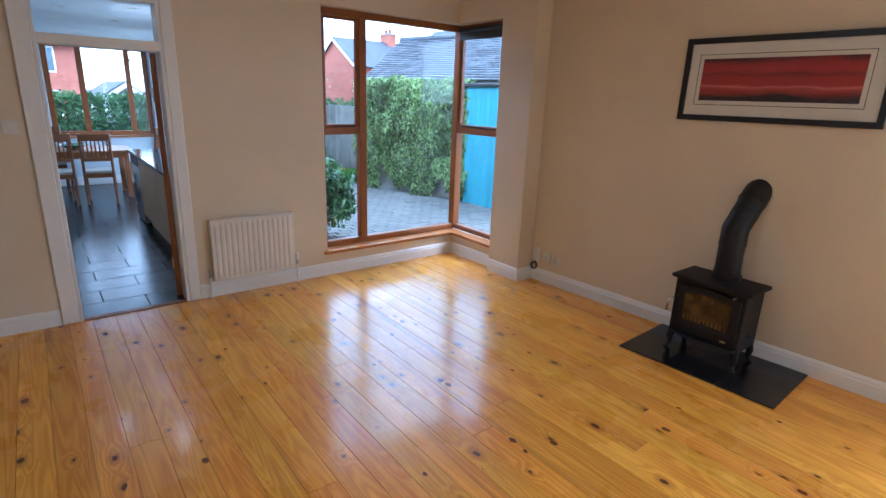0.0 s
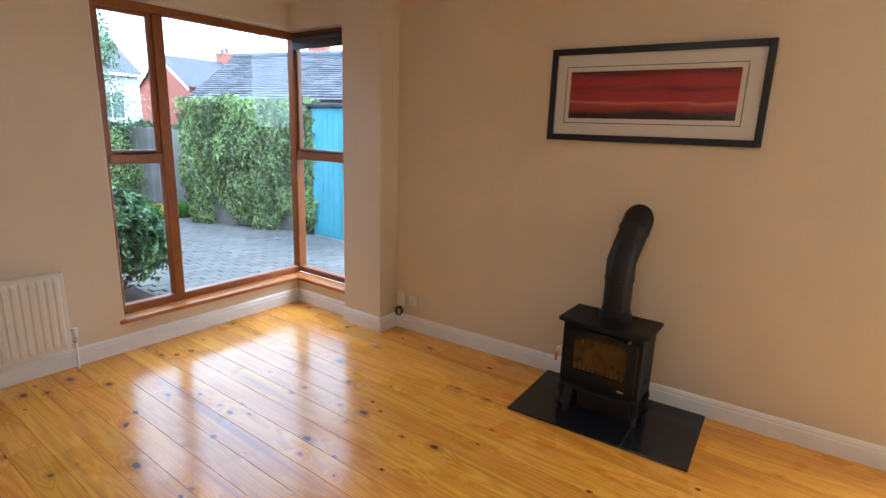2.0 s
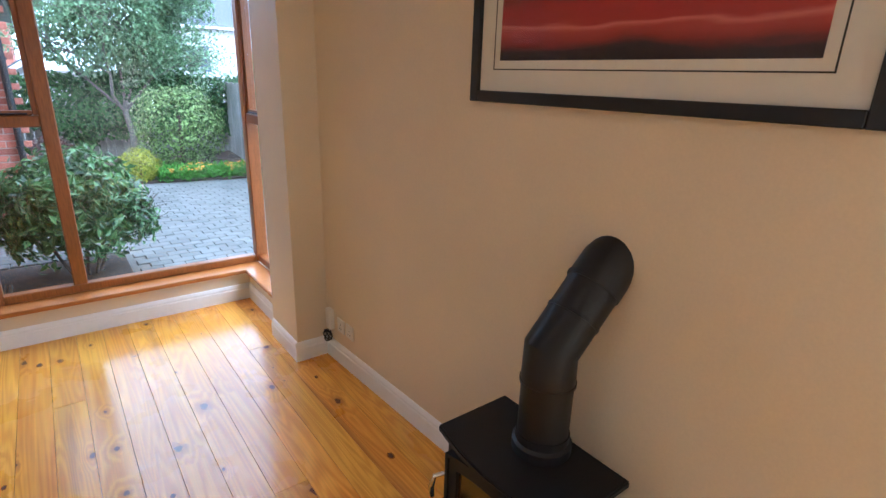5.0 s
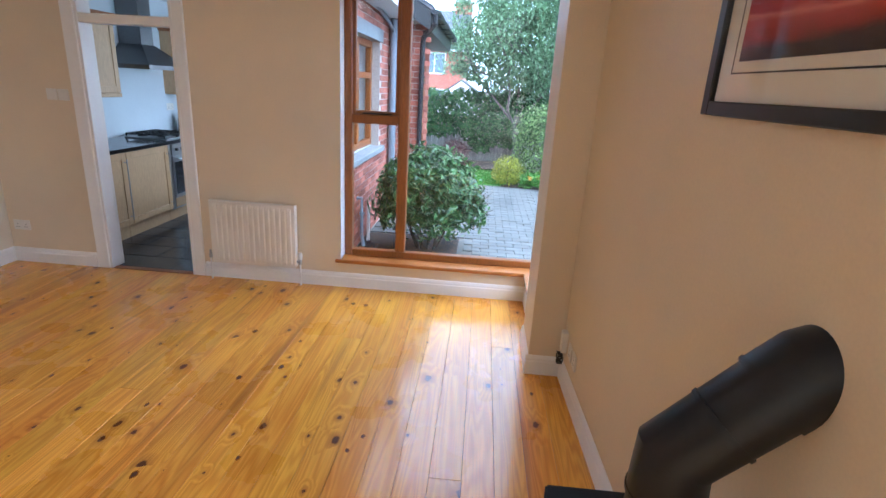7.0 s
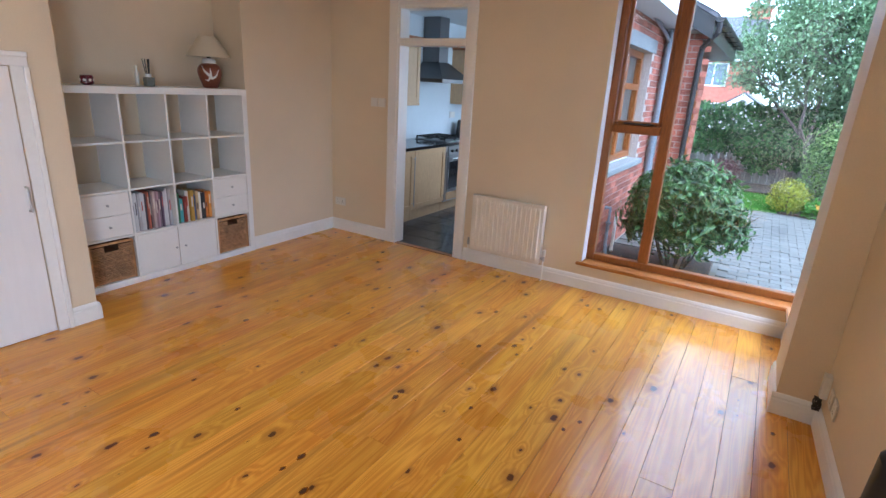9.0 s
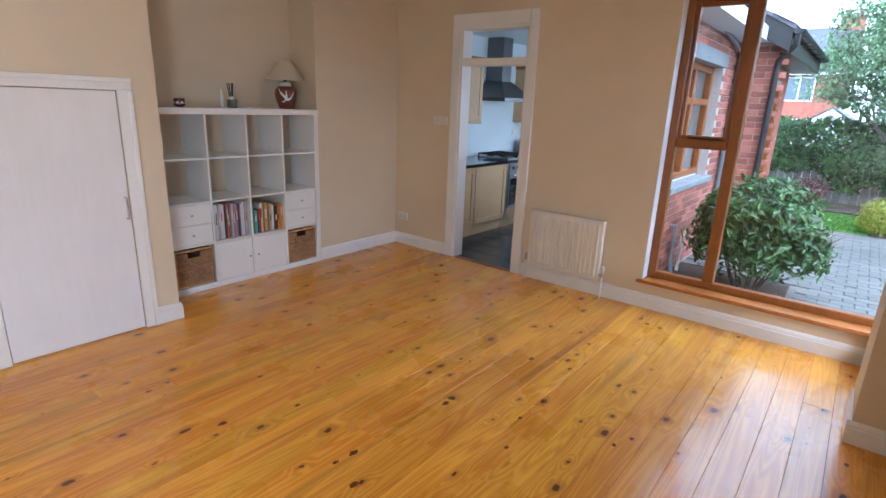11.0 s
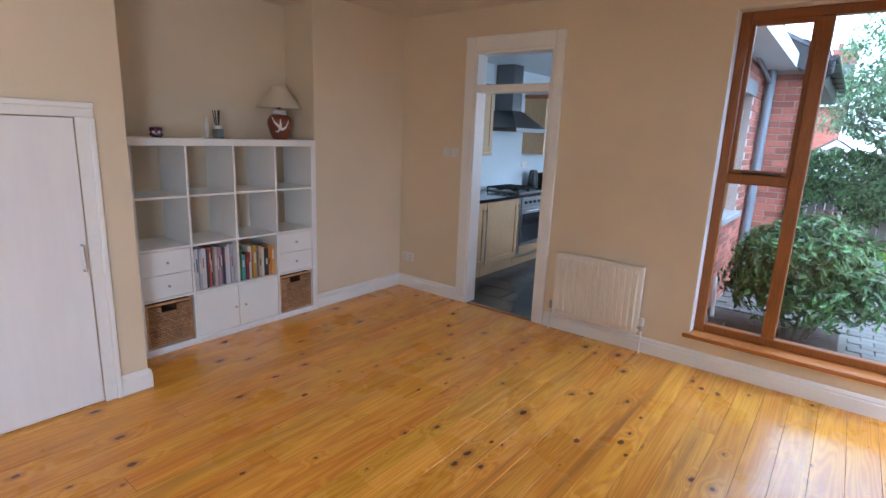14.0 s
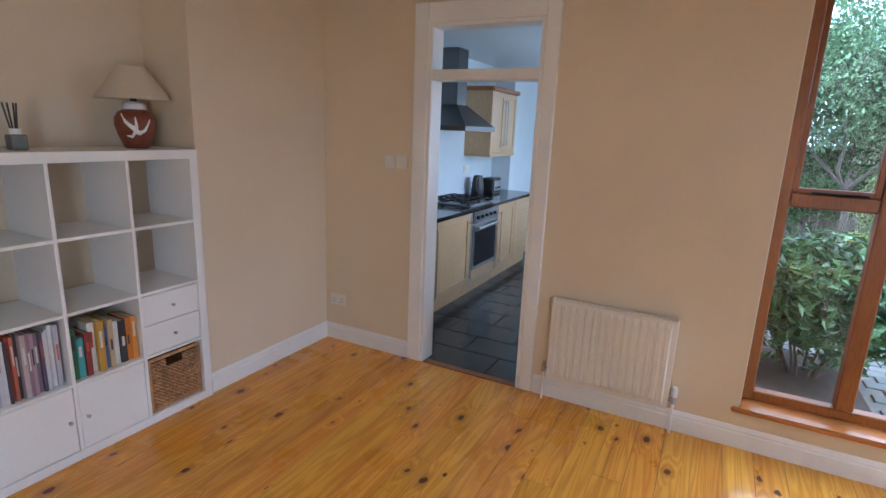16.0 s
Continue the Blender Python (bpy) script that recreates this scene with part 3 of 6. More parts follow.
SX, SY = -0.02, -2.982     # middle of the stove's body
stove = thing("wood_stove", "black cast-iron wood stove with a glass door on slate", "stove")
stove.scale.z = 0.915
bx0, bx1, by0, by1 = -0.155, 0.115, SY - 0.238, SY + 0.238
part("body", box(bx0, bx1, by0, by1, 0.155, 0.60, 0.008, segs=2), IRON, stove)
top = prism(((bx1 + 0.02, by0 - 0.03), (bx1 + 0.02, by1 + 0.03), (bx0 - 0.02, by1 + 0.03), (bx0 - 0.048, SY + 0.12), (bx0 - 0.055, SY), (bx0 - 0.048, SY - 0.12), (bx0 - 0.02, by0 - 0.03)), "z", 0.60, 0.628)
bmesh.ops.bevel(top, geom=[e for e in top.edges], offset=0.006, segments=2, affect="EDGES")
part("top_plate", top, IRON, stove)


def arch(half, z0, z1, rise, k=10):
    pts = [(-half, z0), (half, z0)]
    for i in range(k + 1):
        a = 1 - 2 * i / k
        pts.append((half * a, z1 + rise * (1 - a * a)))
    return pts


def arch_ring(half, z0, z1, rise, w, x0, x1):
    """An arched frame of width w round an opening, from x0 to x1 in depth."""
    bm = bmesh.new()
    outer, inner = arch(half, z0, z1, rise), arch(half - w, z0 + w, z1 - w * 0.8, rise * 0.9)
    vo = [[bm.verts.new((x, SY + a, b)) for a, b in outer] for x in (x0, x1)]
    vi = [[bm.verts.new((x, SY + a, b)) for a, b in inner] for x in (x0, x1)]
    k = len(outer)
    for i in range(k):
        j = (i + 1) % k
        for q in ((vo[0][i], vo[0][j], vi[0][j], vi[0][i]), (vo[1][j], vo[1][i], vi[1][i], vi[1][j]),
                  (vo[0][j], vo[0][i], vo[1][i], vo[1][j]), (vi[0][i], vi[0][j], vi[1][j], vi[1][i])):
            bm.faces.new(q)
    bmesh.ops.recalc_face_normals(bm, faces=bm.faces[:])
    return bm


stove_door = tagged(part("door", arch_ring(0.205, 0.245, 0.535, 0.03, 0.045, bx0 - 0.022, bx0 - 0.001), IRON, stove), "arched cast-iron stove door")
bev = part("door_bead", arch_ring(0.215, 0.235, 0.545, 0.032, 0.014, bx0 - 0.028, bx0 - 0.002), IRON, stove_door)
SOOT = material("smoked_stove_glass", (0.055, 0.026, 0.008), 0.12, grain=0.5, grain_scale=14, stain=0.6, stain_scale=9, coat=0.6)
part("door_glass", prism([(SY + a, b) for a, b in arch(0.162, 0.285, 0.50, 0.027)], "x", bx0 - 0.010, bx0 - 0.004), SOOT, stove_door, "amber smoke-stained stove glass")
LINER = material("firebox_liner", (0.10, 0.055, 0.022), 0.9, grain=0.3)
for i in range(11):
    y = SY - 0.14 + i * 0.028
    part("grate_bar", box(bx0 - 0.013, bx0 - 0.009, y - 0.005, y + 0.005, 0.292, 0.335, 0.001), LINER, stove_door)
part("ash_lip", prism(((bx0, by0 + 0.005), (bx0, by1 - 0.005), (bx0 - 0.03, by1 - 0.02), (bx0 - 0.06, SY + 0.1), (bx0 - 0.066, SY), (bx0 - 0.06, SY - 0.1), (bx0 - 0.03, by0 + 0.02)), "z", 0.165, 0.185), IRON, stove)
part("ash_door", box(bx0 - 0.008, bx0 - 0.001, SY - 0.12, SY + 0.12, 0.192, 0.226, 0.003), IRON, stove)
part("knob", rod((bx0 - 0.022, SY - 0.165, 0.562), (bx0 - 0.001, SY - 0.165, 0.562), 0.008), STEEL, stove)
part("air_vent", lathe(((0.0, 0), (0.02, 0), (0.02, 0.006), (0.006, 0.006), (0.006, 0.016), (0.0, 0.016)), (0, 0, 0), 16), IRON, stove).matrix_basis = pose(bx0 + 0.13, by0, 0.27, 90, 0, 0)
badge = lathe(((0.0, 0), (0.02, 0), (0.024, 0.0015), (0.02, 0.003), (0.0, 0.003)), (0, 0, 0), 18)
for v in badge.verts:
    v.co.y *= 0.55
part("badge", badge, CHROME, stove, "small oval silver badge").matrix_basis = pose(bx0 - 0.002, SY - 0.135, 0.212, 90, 0, -90)
part("handle", tube(((bx0 - 0.02, by1 - 0.012, 0.44), (bx0 - 0.05, by1 + 0.004, 0.43), (bx0 - 0.058, by1 + 0.012, 0.38), (bx0 - 0.05, by1 + 0.014, 0.33)), [0.007, 0.008, 0.011, 0.008], 10), CHROME, stove, "curved chrome door handle", smooth=True)
for sx, sy in ((-1, -1), (-1, 1), (1, -1), (1, 1)):
    x, y = (bx0 + 0.02 if sx < 0 else bx1 - 0.03), (by0 + 0.025 if sy < 0 else by1 - 0.025)
    part("leg", tube(((x, y, 0.17), (x + sx * 0.014, y + sy * 0.012, 0.11), (x + sx * 0.004, y + sy * 0.008, 0.05), (x + sx * 0.02, y + sy * 0.02, 0.024), (x + sx * 0.024, y + sy * 0.022, 0.012)), [0.028, 0.024, 0.015, 0.014, 0.02], 10), IRON, stove, smooth=True)
# flue: spigot, upright, bend into the wall
FX, FY, FR = 0.03, -2.99, 0.081
flue = thing("stove_pipe", "matt black stove pipe bending into the wall", "stove pipe")
part("collar", lathe(((FR + 0.014, 0.574), (FR + 0.014, 0.606), (FR + 0.004, 0.614), (FR + 0.004, 0.64)), (FX, FY, 0), 28), FLUE, flue, smooth=True)
part("lower_pipe", rod((FX, FY, 0.60), (FX, FY, 0.86), FR, segs=36), FLUE, flue, smooth=True)
part("bend", tube(((FX, FY, 0.82), (FX, FY, 0.925), (FX + 0.18, FY - 0.008, 1.115)), FR + 0.003, 36), FLUE, flue, smooth=True)
part("upper_pipe", tube(((FX + 0.155, FY - 0.007, 1.0885), (FX + 0.215, FY - 0.01, 1.152), (FX + 0.345, FY - 0.017, 1.212)), FR + 0.007, 36), FLUE, flue, smooth=True)
for k in (0.45, 0.90):
    cx_, cz_ = FX + 0.18 * k, 0.925 + 0.19 * k
    part("seam_ring", rod((cx_ - 0.0035, FY - 0.004, cz_ - 0.0037), (cx_ + 0.0035, FY - 0.004, cz_ + 0.0037), FR + (0.0048 if k < 0.5 else 0.0078), segs=36), FLUE, flue, smooth=True)
part("seam_ring", rod((FX, FY, 0.815), (FX, FY, 0.825), FR + 0.006, segs=36), FLUE, flue)

# ---- framed picture ----
PY0, PY1, PZ0, PZ1 = -3.58, -2.37, 1.612, 2.163
pic = thing("framed_picture", "wide red seascape print in a black frame", "picture")
pic.matrix_basis = SQUARE
PX = XS - 0.002
FRAMEB = material("black_frame_wood", (0.012, 0.011, 0.012), 0.3, grain=0.2)
MAT = material("cream_mount_board", (0.74, 0.70, 0.62), 0.8, grain=0.02, bump=0.03)
fw = 0.038
for name, y0, y1, z0, z1 in (("frame_side", PY0, PY0 + fw, PZ0, PZ1), ("frame_side", PY1 - fw, PY1, PZ0, PZ1), ("frame_rail", PY0 + fw, PY1 - fw, PZ0, PZ0 + fw), ("frame_rail", PY0 + fw, PY1 - fw, PZ1 - fw, PZ1)):
    part(name, box(PX - 0.028, PX, y0, y1, z0, z1, 0.003), FRAMEB, pic)
part("mount", box(PX - 0.012, PX - 0.004, PY0 + fw, PY1 - fw, PZ0 + fw, PZ1 - fw), MAT, pic, "cream mount board with a thin ruled line")
ay0, ay1, az0, az1 = PY0 + 0.142, PY1 - 0.130, PZ0 + 0.137, PZ1 - 0.137
for y0, y1, z0, z1 in ((ay0 - 0.03, ay1 + 0.03, az0 - 0.03, az0 - 0.026), (ay0 - 0.03, ay1 + 0.03, az1 + 0.026, az1 + 0.03), (ay0 - 0.03, ay0 - 0.026, az0 - 0.026, az1 + 0.026), (ay1 + 0.026, ay1 + 0.03, az0 - 0.026, az1 + 0.026)):
    part("ruled_line", box(PX - 0.0128, PX - 0.0115, y0, y1, z0, z1), FRAMEB, pic)


def seascape():
    """Bands of dark red sky, a pale line of surf and a black shore."""
    m = bpy.data.materials.new("red_seascape_print")
    m.use_nodes = True
    n, l = m.node_tree.nodes, m.node_tree.links
    geo, sep = n.new("ShaderNodeNewGeometry"), n.new("ShaderNodeSeparateXYZ")
    l.new(geo.outputs["Position"], sep.inputs[0])
    mp = n.new("ShaderNodeMapping")
    mp.inputs["Scale"].default_value = (1, 2.2, 12)
    l.new(geo.outputs["Position"], mp.inputs[0])
    nz = n.new("ShaderNodeTexNoise")
    nz.inputs["Scale"].default_value, nz.inputs["Detail"].default_value = 1.6, 6
    l.new(mp.outputs[0], nz.inputs["Vector"])
    add = n.new("ShaderNodeMath")
    add.operation = "MULTIPLY_ADD"
    l.new(nz.outputs["Fac"], add.inputs[0])
    add.inputs[1].default_value = 0.075
    l.new(sep.outputs["Z"], add.inputs[2])
    r = n.new("ShaderNodeMapRange")
    r.inputs[1].default_value, r.inputs[2].default_value = az0 + 0.037, az1 + 0.037
    l.new(add.outputs[0], r.inputs[0])
    ramp = n.new("ShaderNodeValToRGB")
    e = ramp.color_ramp.elements
    e[0].position, e[0].color = 0.0, (0.02, 0.008, 0.012, 1)
    e[1].position, e[1].color = 1.0, (0.05, 0.004, 0.006, 1)
    for p, c in ((0.10, (0.03, 0.01, 0.014)), (0.2, (0.28, 0.018, 0.014)), (0.3, (0.42, 0.05, 0.035)), (0.345, (0.62, 0.16, 0.11)), (0.38, (0.36, 0.02, 0.016)), (0.56, (0.36, 0.012, 0.012)), (0.62, (0.20, 0.012, 0.014)), (0.72, (0.40, 0.02, 0.014)), (0.86, (0.32, 0.012, 0.012))):
        k = e.new(p)
        k.color = (*c, 1)
    l.new(r.outputs[0], ramp.inputs[0])
    l.new(ramp.outputs[0], n["Principled BSDF"].inputs["Base Color"])
    n["Principled BSDF"].inputs["Roughness"].default_value = 0.5
    return m


part("print", box(PX - 0.0135, PX - 0.0115, ay0, ay1, az0, az1), seascape(), pic, "dark red seascape print with a pale surf line")
PGLASS = glass_material("picture_glass", base=0.02)
part("glass", box(PX - 0.018, PX - 0.0165, PY0 + fw, PY1 - fw, PZ0 + fw, PZ1 - fw), PGLASS, pic).visible_shadow = False

# ---- shelf unit in the alcove ----
XF, XBK, SY0, SY1 = -4.365, -4.755, -2.58, -1.09
shelf = thing("shelf_unit", "white four-by-four cube shelf unit standing in the alcove", "shelf unit")
W = SY1 - SY0
T, D = 0.05, 0.016
part("top_board", box(XBK, XF, SY0, SY1, W - T, W, 0.002), SHELFW, shelf)
part("bottom_board", box(XBK, XF, SY0, SY1, 0.001, T, 0.002), SHELFW, shelf)
part("side_board", box(XBK, XF, SY0, SY0 + T, T, W - T, 0.002), SHELFW, shelf)
part("side_board", box(XBK, XF, SY1 - T, SY1, T, W - T, 0.002), SHELFW, shelf)
cell = (W - 2 * T - 3 * D) / 4
ys = [SY0 + T + i * (cell + D) for i in range(4)]
zs = [T + i * (cell + D) for i in range(4)]
for i in (1, 2, 3):
    part("upright", box(XBK, XF - 0.001, ys[i] - D, ys[i], T, W - T, 0.001), SHELFW, shelf)
for j in (1, 2, 3):
    for i in range(4):
        part("shelf_board", box(XBK, XF - 0.002, ys[i], ys[i] + cell, zs[j] - D, zs[j], 0.001), SHELFW, shelf)


def insert_drawers(i, j):
    ob = thing("drawer_insert", "white two-drawer insert with small metal knobs in the shelf", "drawers", "shelf inserts")
    y0, y1, z0, z1 = ys[i] + 0.002, ys[i] + cell - 0.002, zs[j] + 0.001, zs[j] + cell - 0.003
    part("case", box(XBK + 0.02, XF - 0.022, y0, y1, z0, z1), SHELFW, ob)
    h = (z1 - z0) / 2
    for k in range(2):
        f = part("drawer_front", box(XF - 0.021, XF - 0.005, y0 + 0.001, y1 - 0.001, z0 + k * h + 0.002, z0 + (k + 1) * h - 0.002, 0.002), SHELFW, ob)
        kb = lathe(((0.004, 0), (0.004, 0.012), (0.009, 0.014), (0.009, 0.02), (0.0, 0.021)), (0, 0, 0), 12)
        for v in kb.verts:
            v.co = Vector((XF - 0.005 + v.co.z, (y0 + y1) / 2 + v.co.x, z0 + (k + 0.5) * h + v.co.y))
        bmesh.ops.recalc_face_normals(kb, faces=kb.faces[:])
        part("knob", kb, STEEL, f, "small metal knob", smooth=True)


def insert_door(i, j, knob_side):
    ob = thing("door_insert", "white single-door insert with a small knob in the shelf", "cabinet door", "shelf inserts")
    y0, y1, z0, z1 = ys[i] + 0.002, ys[i] + cell - 0.002, zs[j] + 0.001, zs[j] + cell - 0.003
    part("case", box(XBK + 0.02, XF - 0.022, y0, y1, z0, z1), SHELFW, ob)
    f = part("door", box(XF - 0.021, XF - 0.005, y0 + 0.001, y1 - 0.001, z0 + 0.001, z1 - 0.001, 0.002), SHELFW, ob)
    kb = lathe(((0.004, 0), (0.004, 0.012), (0.009, 0.014), (0.009, 0.02), (0.0, 0.021)), (0, 0, 0), 12)
    for v in kb.verts:
        v.co = Vector((XF - 0.005 + v.co.z, (y1 - 0.03 if knob_side else y0 + 0.03) + v.co.x, (z0 + z1) / 2 + v.co.y))
    bmesh.ops.recalc_face_normals(kb, faces=kb.faces[:])
    part("knob", kb, STEEL, f, "small metal knob", smooth=True)


insert_drawers(0, 1)
insert_drawers(3, 1)
insert_door(1, 0, True)
insert_door(2, 0, False)
WICKER = material("brown_wicker", (0.42, 0.225, 0.095), 0.5, grain=0.35, grain_scale=90, stain=0.3, stain_scale=14, bump=0.5, per_piece=0.3, per_island=True)
WICKERD = material("wicker_core", (0.085, 0.038, 0.015), 0.8, grain=0.3)


def basket(i):
    """A woven box: dark core, upright stakes, strands that pass over and under them, a thick rim with a hand hole."""
    ob = thing("wicker_basket", "brown woven wicker basket with a hand hole in the shelf", "basket", "wicker baskets")
    y0, y1, z0, z1 = ys[i] + 0.008, ys[i] + cell - 0.008, zs[0] + 0.004, zs[0] + cell - 0.015
    bm = box(XBK + 0.03, XF - 0.03, y0 + 0.006, y1 - 0.006, z0, z1 - 0.08)
    box(XBK + 0.03, XF - 0.03, y0 + 0.006, (y0 + y1) / 2 - 0.05, z1 - 0.08, z1 - 0.01, bm=bm)
    box(XBK + 0.03, XF - 0.03, (y0 + y1) / 2 + 0.05, y1 - 0.006, z1 - 0.08, z1 - 0.01, bm=bm)
    part("core", bm, WICKERD, ob)
    stakes = 22
    step = (y1 - y0 - 0.03) / stakes
    bm = bmesh.new()
    n_rows = 26
    dz = (z1 - z0 - 0.05) / n_rows
    for r in range(n_rows):
        z = z0 + 0.018 + (r + 0.5) * dz
        pts = []
        hole = z > z1 - 0.075 and z < z1 - 0.03
        for s in range(stakes + 1):
            pts.append((XF - 0.026 + (0.005 if (s + r) % 2 else -0.003), y0 + 0.015 + s * step, z))
        if hole:
            mid = (y0 + y1) / 2
            for seg in ([p for p in pts if p[1] < mid - 0.048], [p for p in pts if p[1] > mid + 0.048]):
                tube(seg, dz * 0.44, 5, bm)
        else:
            tube(pts, dz * 0.44, 5, bm)
    part("weave", bm, WICKER, ob, smooth=True)
    bm = bmesh.new()
    for a, b in (((XF - 0.022, y0 + 0.008, z0 + 0.01), (XF - 0.022, y1 - 0.008, z0 + 0.01)), ((XF - 0.022, y0 + 0.008, z1 - 0.012), (XF - 0.022, y1 - 0.008, z1 - 0.012)),
                 ((XF - 0.022, y0 + 0.008, z0), (XF - 0.022, y0 + 0.008, z1 - 0.012)), ((XF - 0.022, y1 - 0.008, z0), (XF - 0.022, y1 - 0.008, z1 - 0.012))):
        rod(a, b, 0.010, segs=8, bm=bm)
    part("rim", bm, WICKER, ob, smooth=True)


basket(0)
basket(3)

# ---- books ----
rng = random.Random(4)
BOOKS = {}


def book_material(c):
    if c not in BOOKS:
        BOOKS[c] = material("book_cover", c, 0.45, grain=0.05, stain=0.08)
    return BOOKS[c]


PAPER = material("book_paper", (0.66, 0.62, 0.52), 0.9, grain=0.1, grain_scale=200)


def row_of_books(i, j, colours, h_lo, h_hi, t_lo, t_hi, deep, tilt, group, what, cat):
    y = ys[i] + 0.006
    k = 0
    while y < ys[i] + cell - 0.02:
        t = rng.uniform(t_lo, t_hi)
        if y + t > ys[i] + cell - 0.004:
            break
        h = rng.uniform(h_lo, h_hi)
        c = colours[k % len(colours)]
        k += 1
        d = deep * rng.uniform(0.92, 1.0)
        ob = thing("magazine" if cat == "magazine" else "book", what[0] + what[1].get(c, "coloured") + what[2], cat, group, at=(XF - 0.02 - rng.uniform(0, 0.03), y, zs[j] + 0.0015))
        lean = rng.uniform(-tilt, tilt) * 0.3
        cover = bmesh.new()
        box(-d, -0.0005, 0, 0.0022, 0, h, bm=cover)
        box(-d, -0.0005, t - 0.0022, t, 0, h, bm=cover)
        box(-0.003, 0, 0.0022, t - 0.0022, 0, h, bm=cover)
        part("cover", cover, book_material(c), ob)
        part("pages", box(-d + 0.006, -0.004, 0.0024, t - 0.0024, 0.003, h - 0.004), PAPER, ob)
        bar_c = rng.choice(((0.7, 0.68, 0.62), (0.05, 0.05, 0.06), (0.45, 0.08, 0.05)))
        if t > 0.012:
            z_t = h * rng.uniform(0.35, 0.6)
            part("spine_title", box(-0.0005, 0.0006, t * 0.3, t * 0.7, z_t, z_t + h * rng.uniform(0.2, 0.35)), book_material(bar_c), ob, "small unreadable title bar")
        y += t + rng.uniform(0.0005, 0.002)


MAGS = ((0.62, 0.63, 0.66), (0.55, 0.56, 0.6), (0.68, 0.68, 0.7), (0.45, 0.44, 0.48), (0.6, 0.6, 0.64), (0.66, 0.65, 0.66), (0.07, 0.06, 0.08), (0.42, 0.10, 0.07), (0.5, 0.14, 0.09), (0.05, 0.05, 0.06), (0.52, 0.42, 0.42), (0.3, 0.2, 0.24), (0.45, 0.30, 0.36), (0.2, 0.16, 0.2), (0.12, 0.08, 0.14))
MN = {MAGS[6]: "black", MAGS[7]: "red", MAGS[8]: "red", MAGS[9]: "black", MAGS[11]: "mauve", MAGS[12]: "pink", MAGS[14]: "dark purple"}
row_of_books(1, 1, MAGS, 0.285, 0.305, 0.010, 0.020, 0.22, 1, "magazines on the shelf", ("", {c: MN.get(c, "pale grey") for c in MAGS}, " spined magazine standing upright in the shelf"), "magazine")
PBS = ((0.05, 0.16, 0.07), (0.10, 0.40, 0.42), (0.22, 0.035, 0.03), (0.72, 0.70, 0.66), (0.5, 0.30, 0.04), (0.08, 0.14, 0.34), (0.55, 0.40, 0.22), (0.74, 0.72, 0.68), (0.03, 0.03, 0.035), (0.62, 0.20, 0.03), (0.66, 0.28, 0.04), (0.5, 0.035, 0.05), (0.07, 0.08, 0.10))
PN = dict(zip(PBS, ("green", "turquoise", "dark red", "white", "mustard", "blue", "tan", "white", "black", "orange", "yellow", "red", "dark grey")))
row_of_books(2, 1, PBS, 0.19, 0.27, 0.018, 0.034, 0.15, 3, "books on the shelf", ("", PN, " paperback book standing upright in the shelf"), "book")

# ---- things on top of the shelf ----
TOPZ = W
LX, LY = -4.56, -1.30
TERRA = material("terracotta_glaze", (0.20, 0.055, 0.028), 0.35, grain=0.15, grain_scale=60, stain=0.1)
SHADE = material("cream_lamp_shade", (0.62, 0.53, 0.39), 0.85, grain=0.06, grain_scale=150, bump=0.1)
lamp = thing("table_lamp", "terracotta table lamp with a white swallow and cream shade", "lamp", at=(LX, LY, TOPZ))
part("base", lathe(((0.055, 0.0), (0.062, 0.01), (0.085, 0.07), (0.098, 0.12), (0.096, 0.155), (0.078, 0.185), (0.05, 0.20)), segs=32), TERRA, lamp, "round terracotta lamp base", smooth=True)
part("neck", lathe(((0.05, 0.198), (0.056, 0.205), (0.054, 0.225), (0.045, 0.235), (0.02, 0.24)), segs=24), TRIM, lamp, "white glazed neck", smooth=True)
part("lampholder", rod((0, 0, 0.238), (0, 0, 0.28), 0.016), BLACK, lamp)
bm = bmesh.new()
rs = [[bm.verts.new((r * math.cos(2 * math.pi * k / 36), r * math.sin(2 * math.pi * k / 36), z)) for k in range(36)] for r, z in ((0.177, 0.25), (0.18, 0.25), (0.068, 0.415), (0.065, 0.415))]
for a, b in ((0, 1), (1, 2), (2, 3), (3, 0)):
    for k in range(36):
        bm.faces.new((rs[a][k], rs[a][(k + 1) % 36], rs[b][(k + 1) % 36], rs[b][k]))
part("shade", bm, SHADE, lamp, "cream conical fabric shade", smooth=True)
part("switch", rod((0.04, 0, 0.262), (0.055, 0, 0.262), 0.006), BLACK, lamp)


def on_base(a, z):
    """A point just outside the lamp's round base."""
    prof = ((0.0, 0.057), (0.07, 0.087), (0.12, 0.100), (0.155, 0.098), (0.185, 0.080))
    for (z0, r0), (z1, r1) in zip(prof, prof[1:]):
        if z <= z1:
            r = r0 + (r1 - r0) * (z - z0) / (z1 - z0)
            break
    return (r * math.cos(a), r * math.sin(a), z)


bm = bmesh.new()
for strand, rad_ in ((((-0.78, 0.175), (-0.45, 0.135), (-0.12, 0.105), (0.1, 0.085)), (0.003, 0.008, 0.012, 0.010)), (((0.75, 0.150), (0.45, 0.095), (0.15, 0.08), (-0.1, 0.085)), (0.003, 0.008, 0.012, 0.010)),
                     (((0.0, 0.16), (0.03, 0.13), (0.02, 0.10)), (0.003, 0.006, 0.010)), (((0.02, 0.095), (-0.25, 0.06), (-0.5, 0.066)), (0.010, 0.007, 0.003))):
    tube([on_base(a + math.radians(-32), z) for a, z in strand], list(rad_), 6, bm)
part("swallow", bm, TRIM, lamp, "white painted swallow", smooth=True)

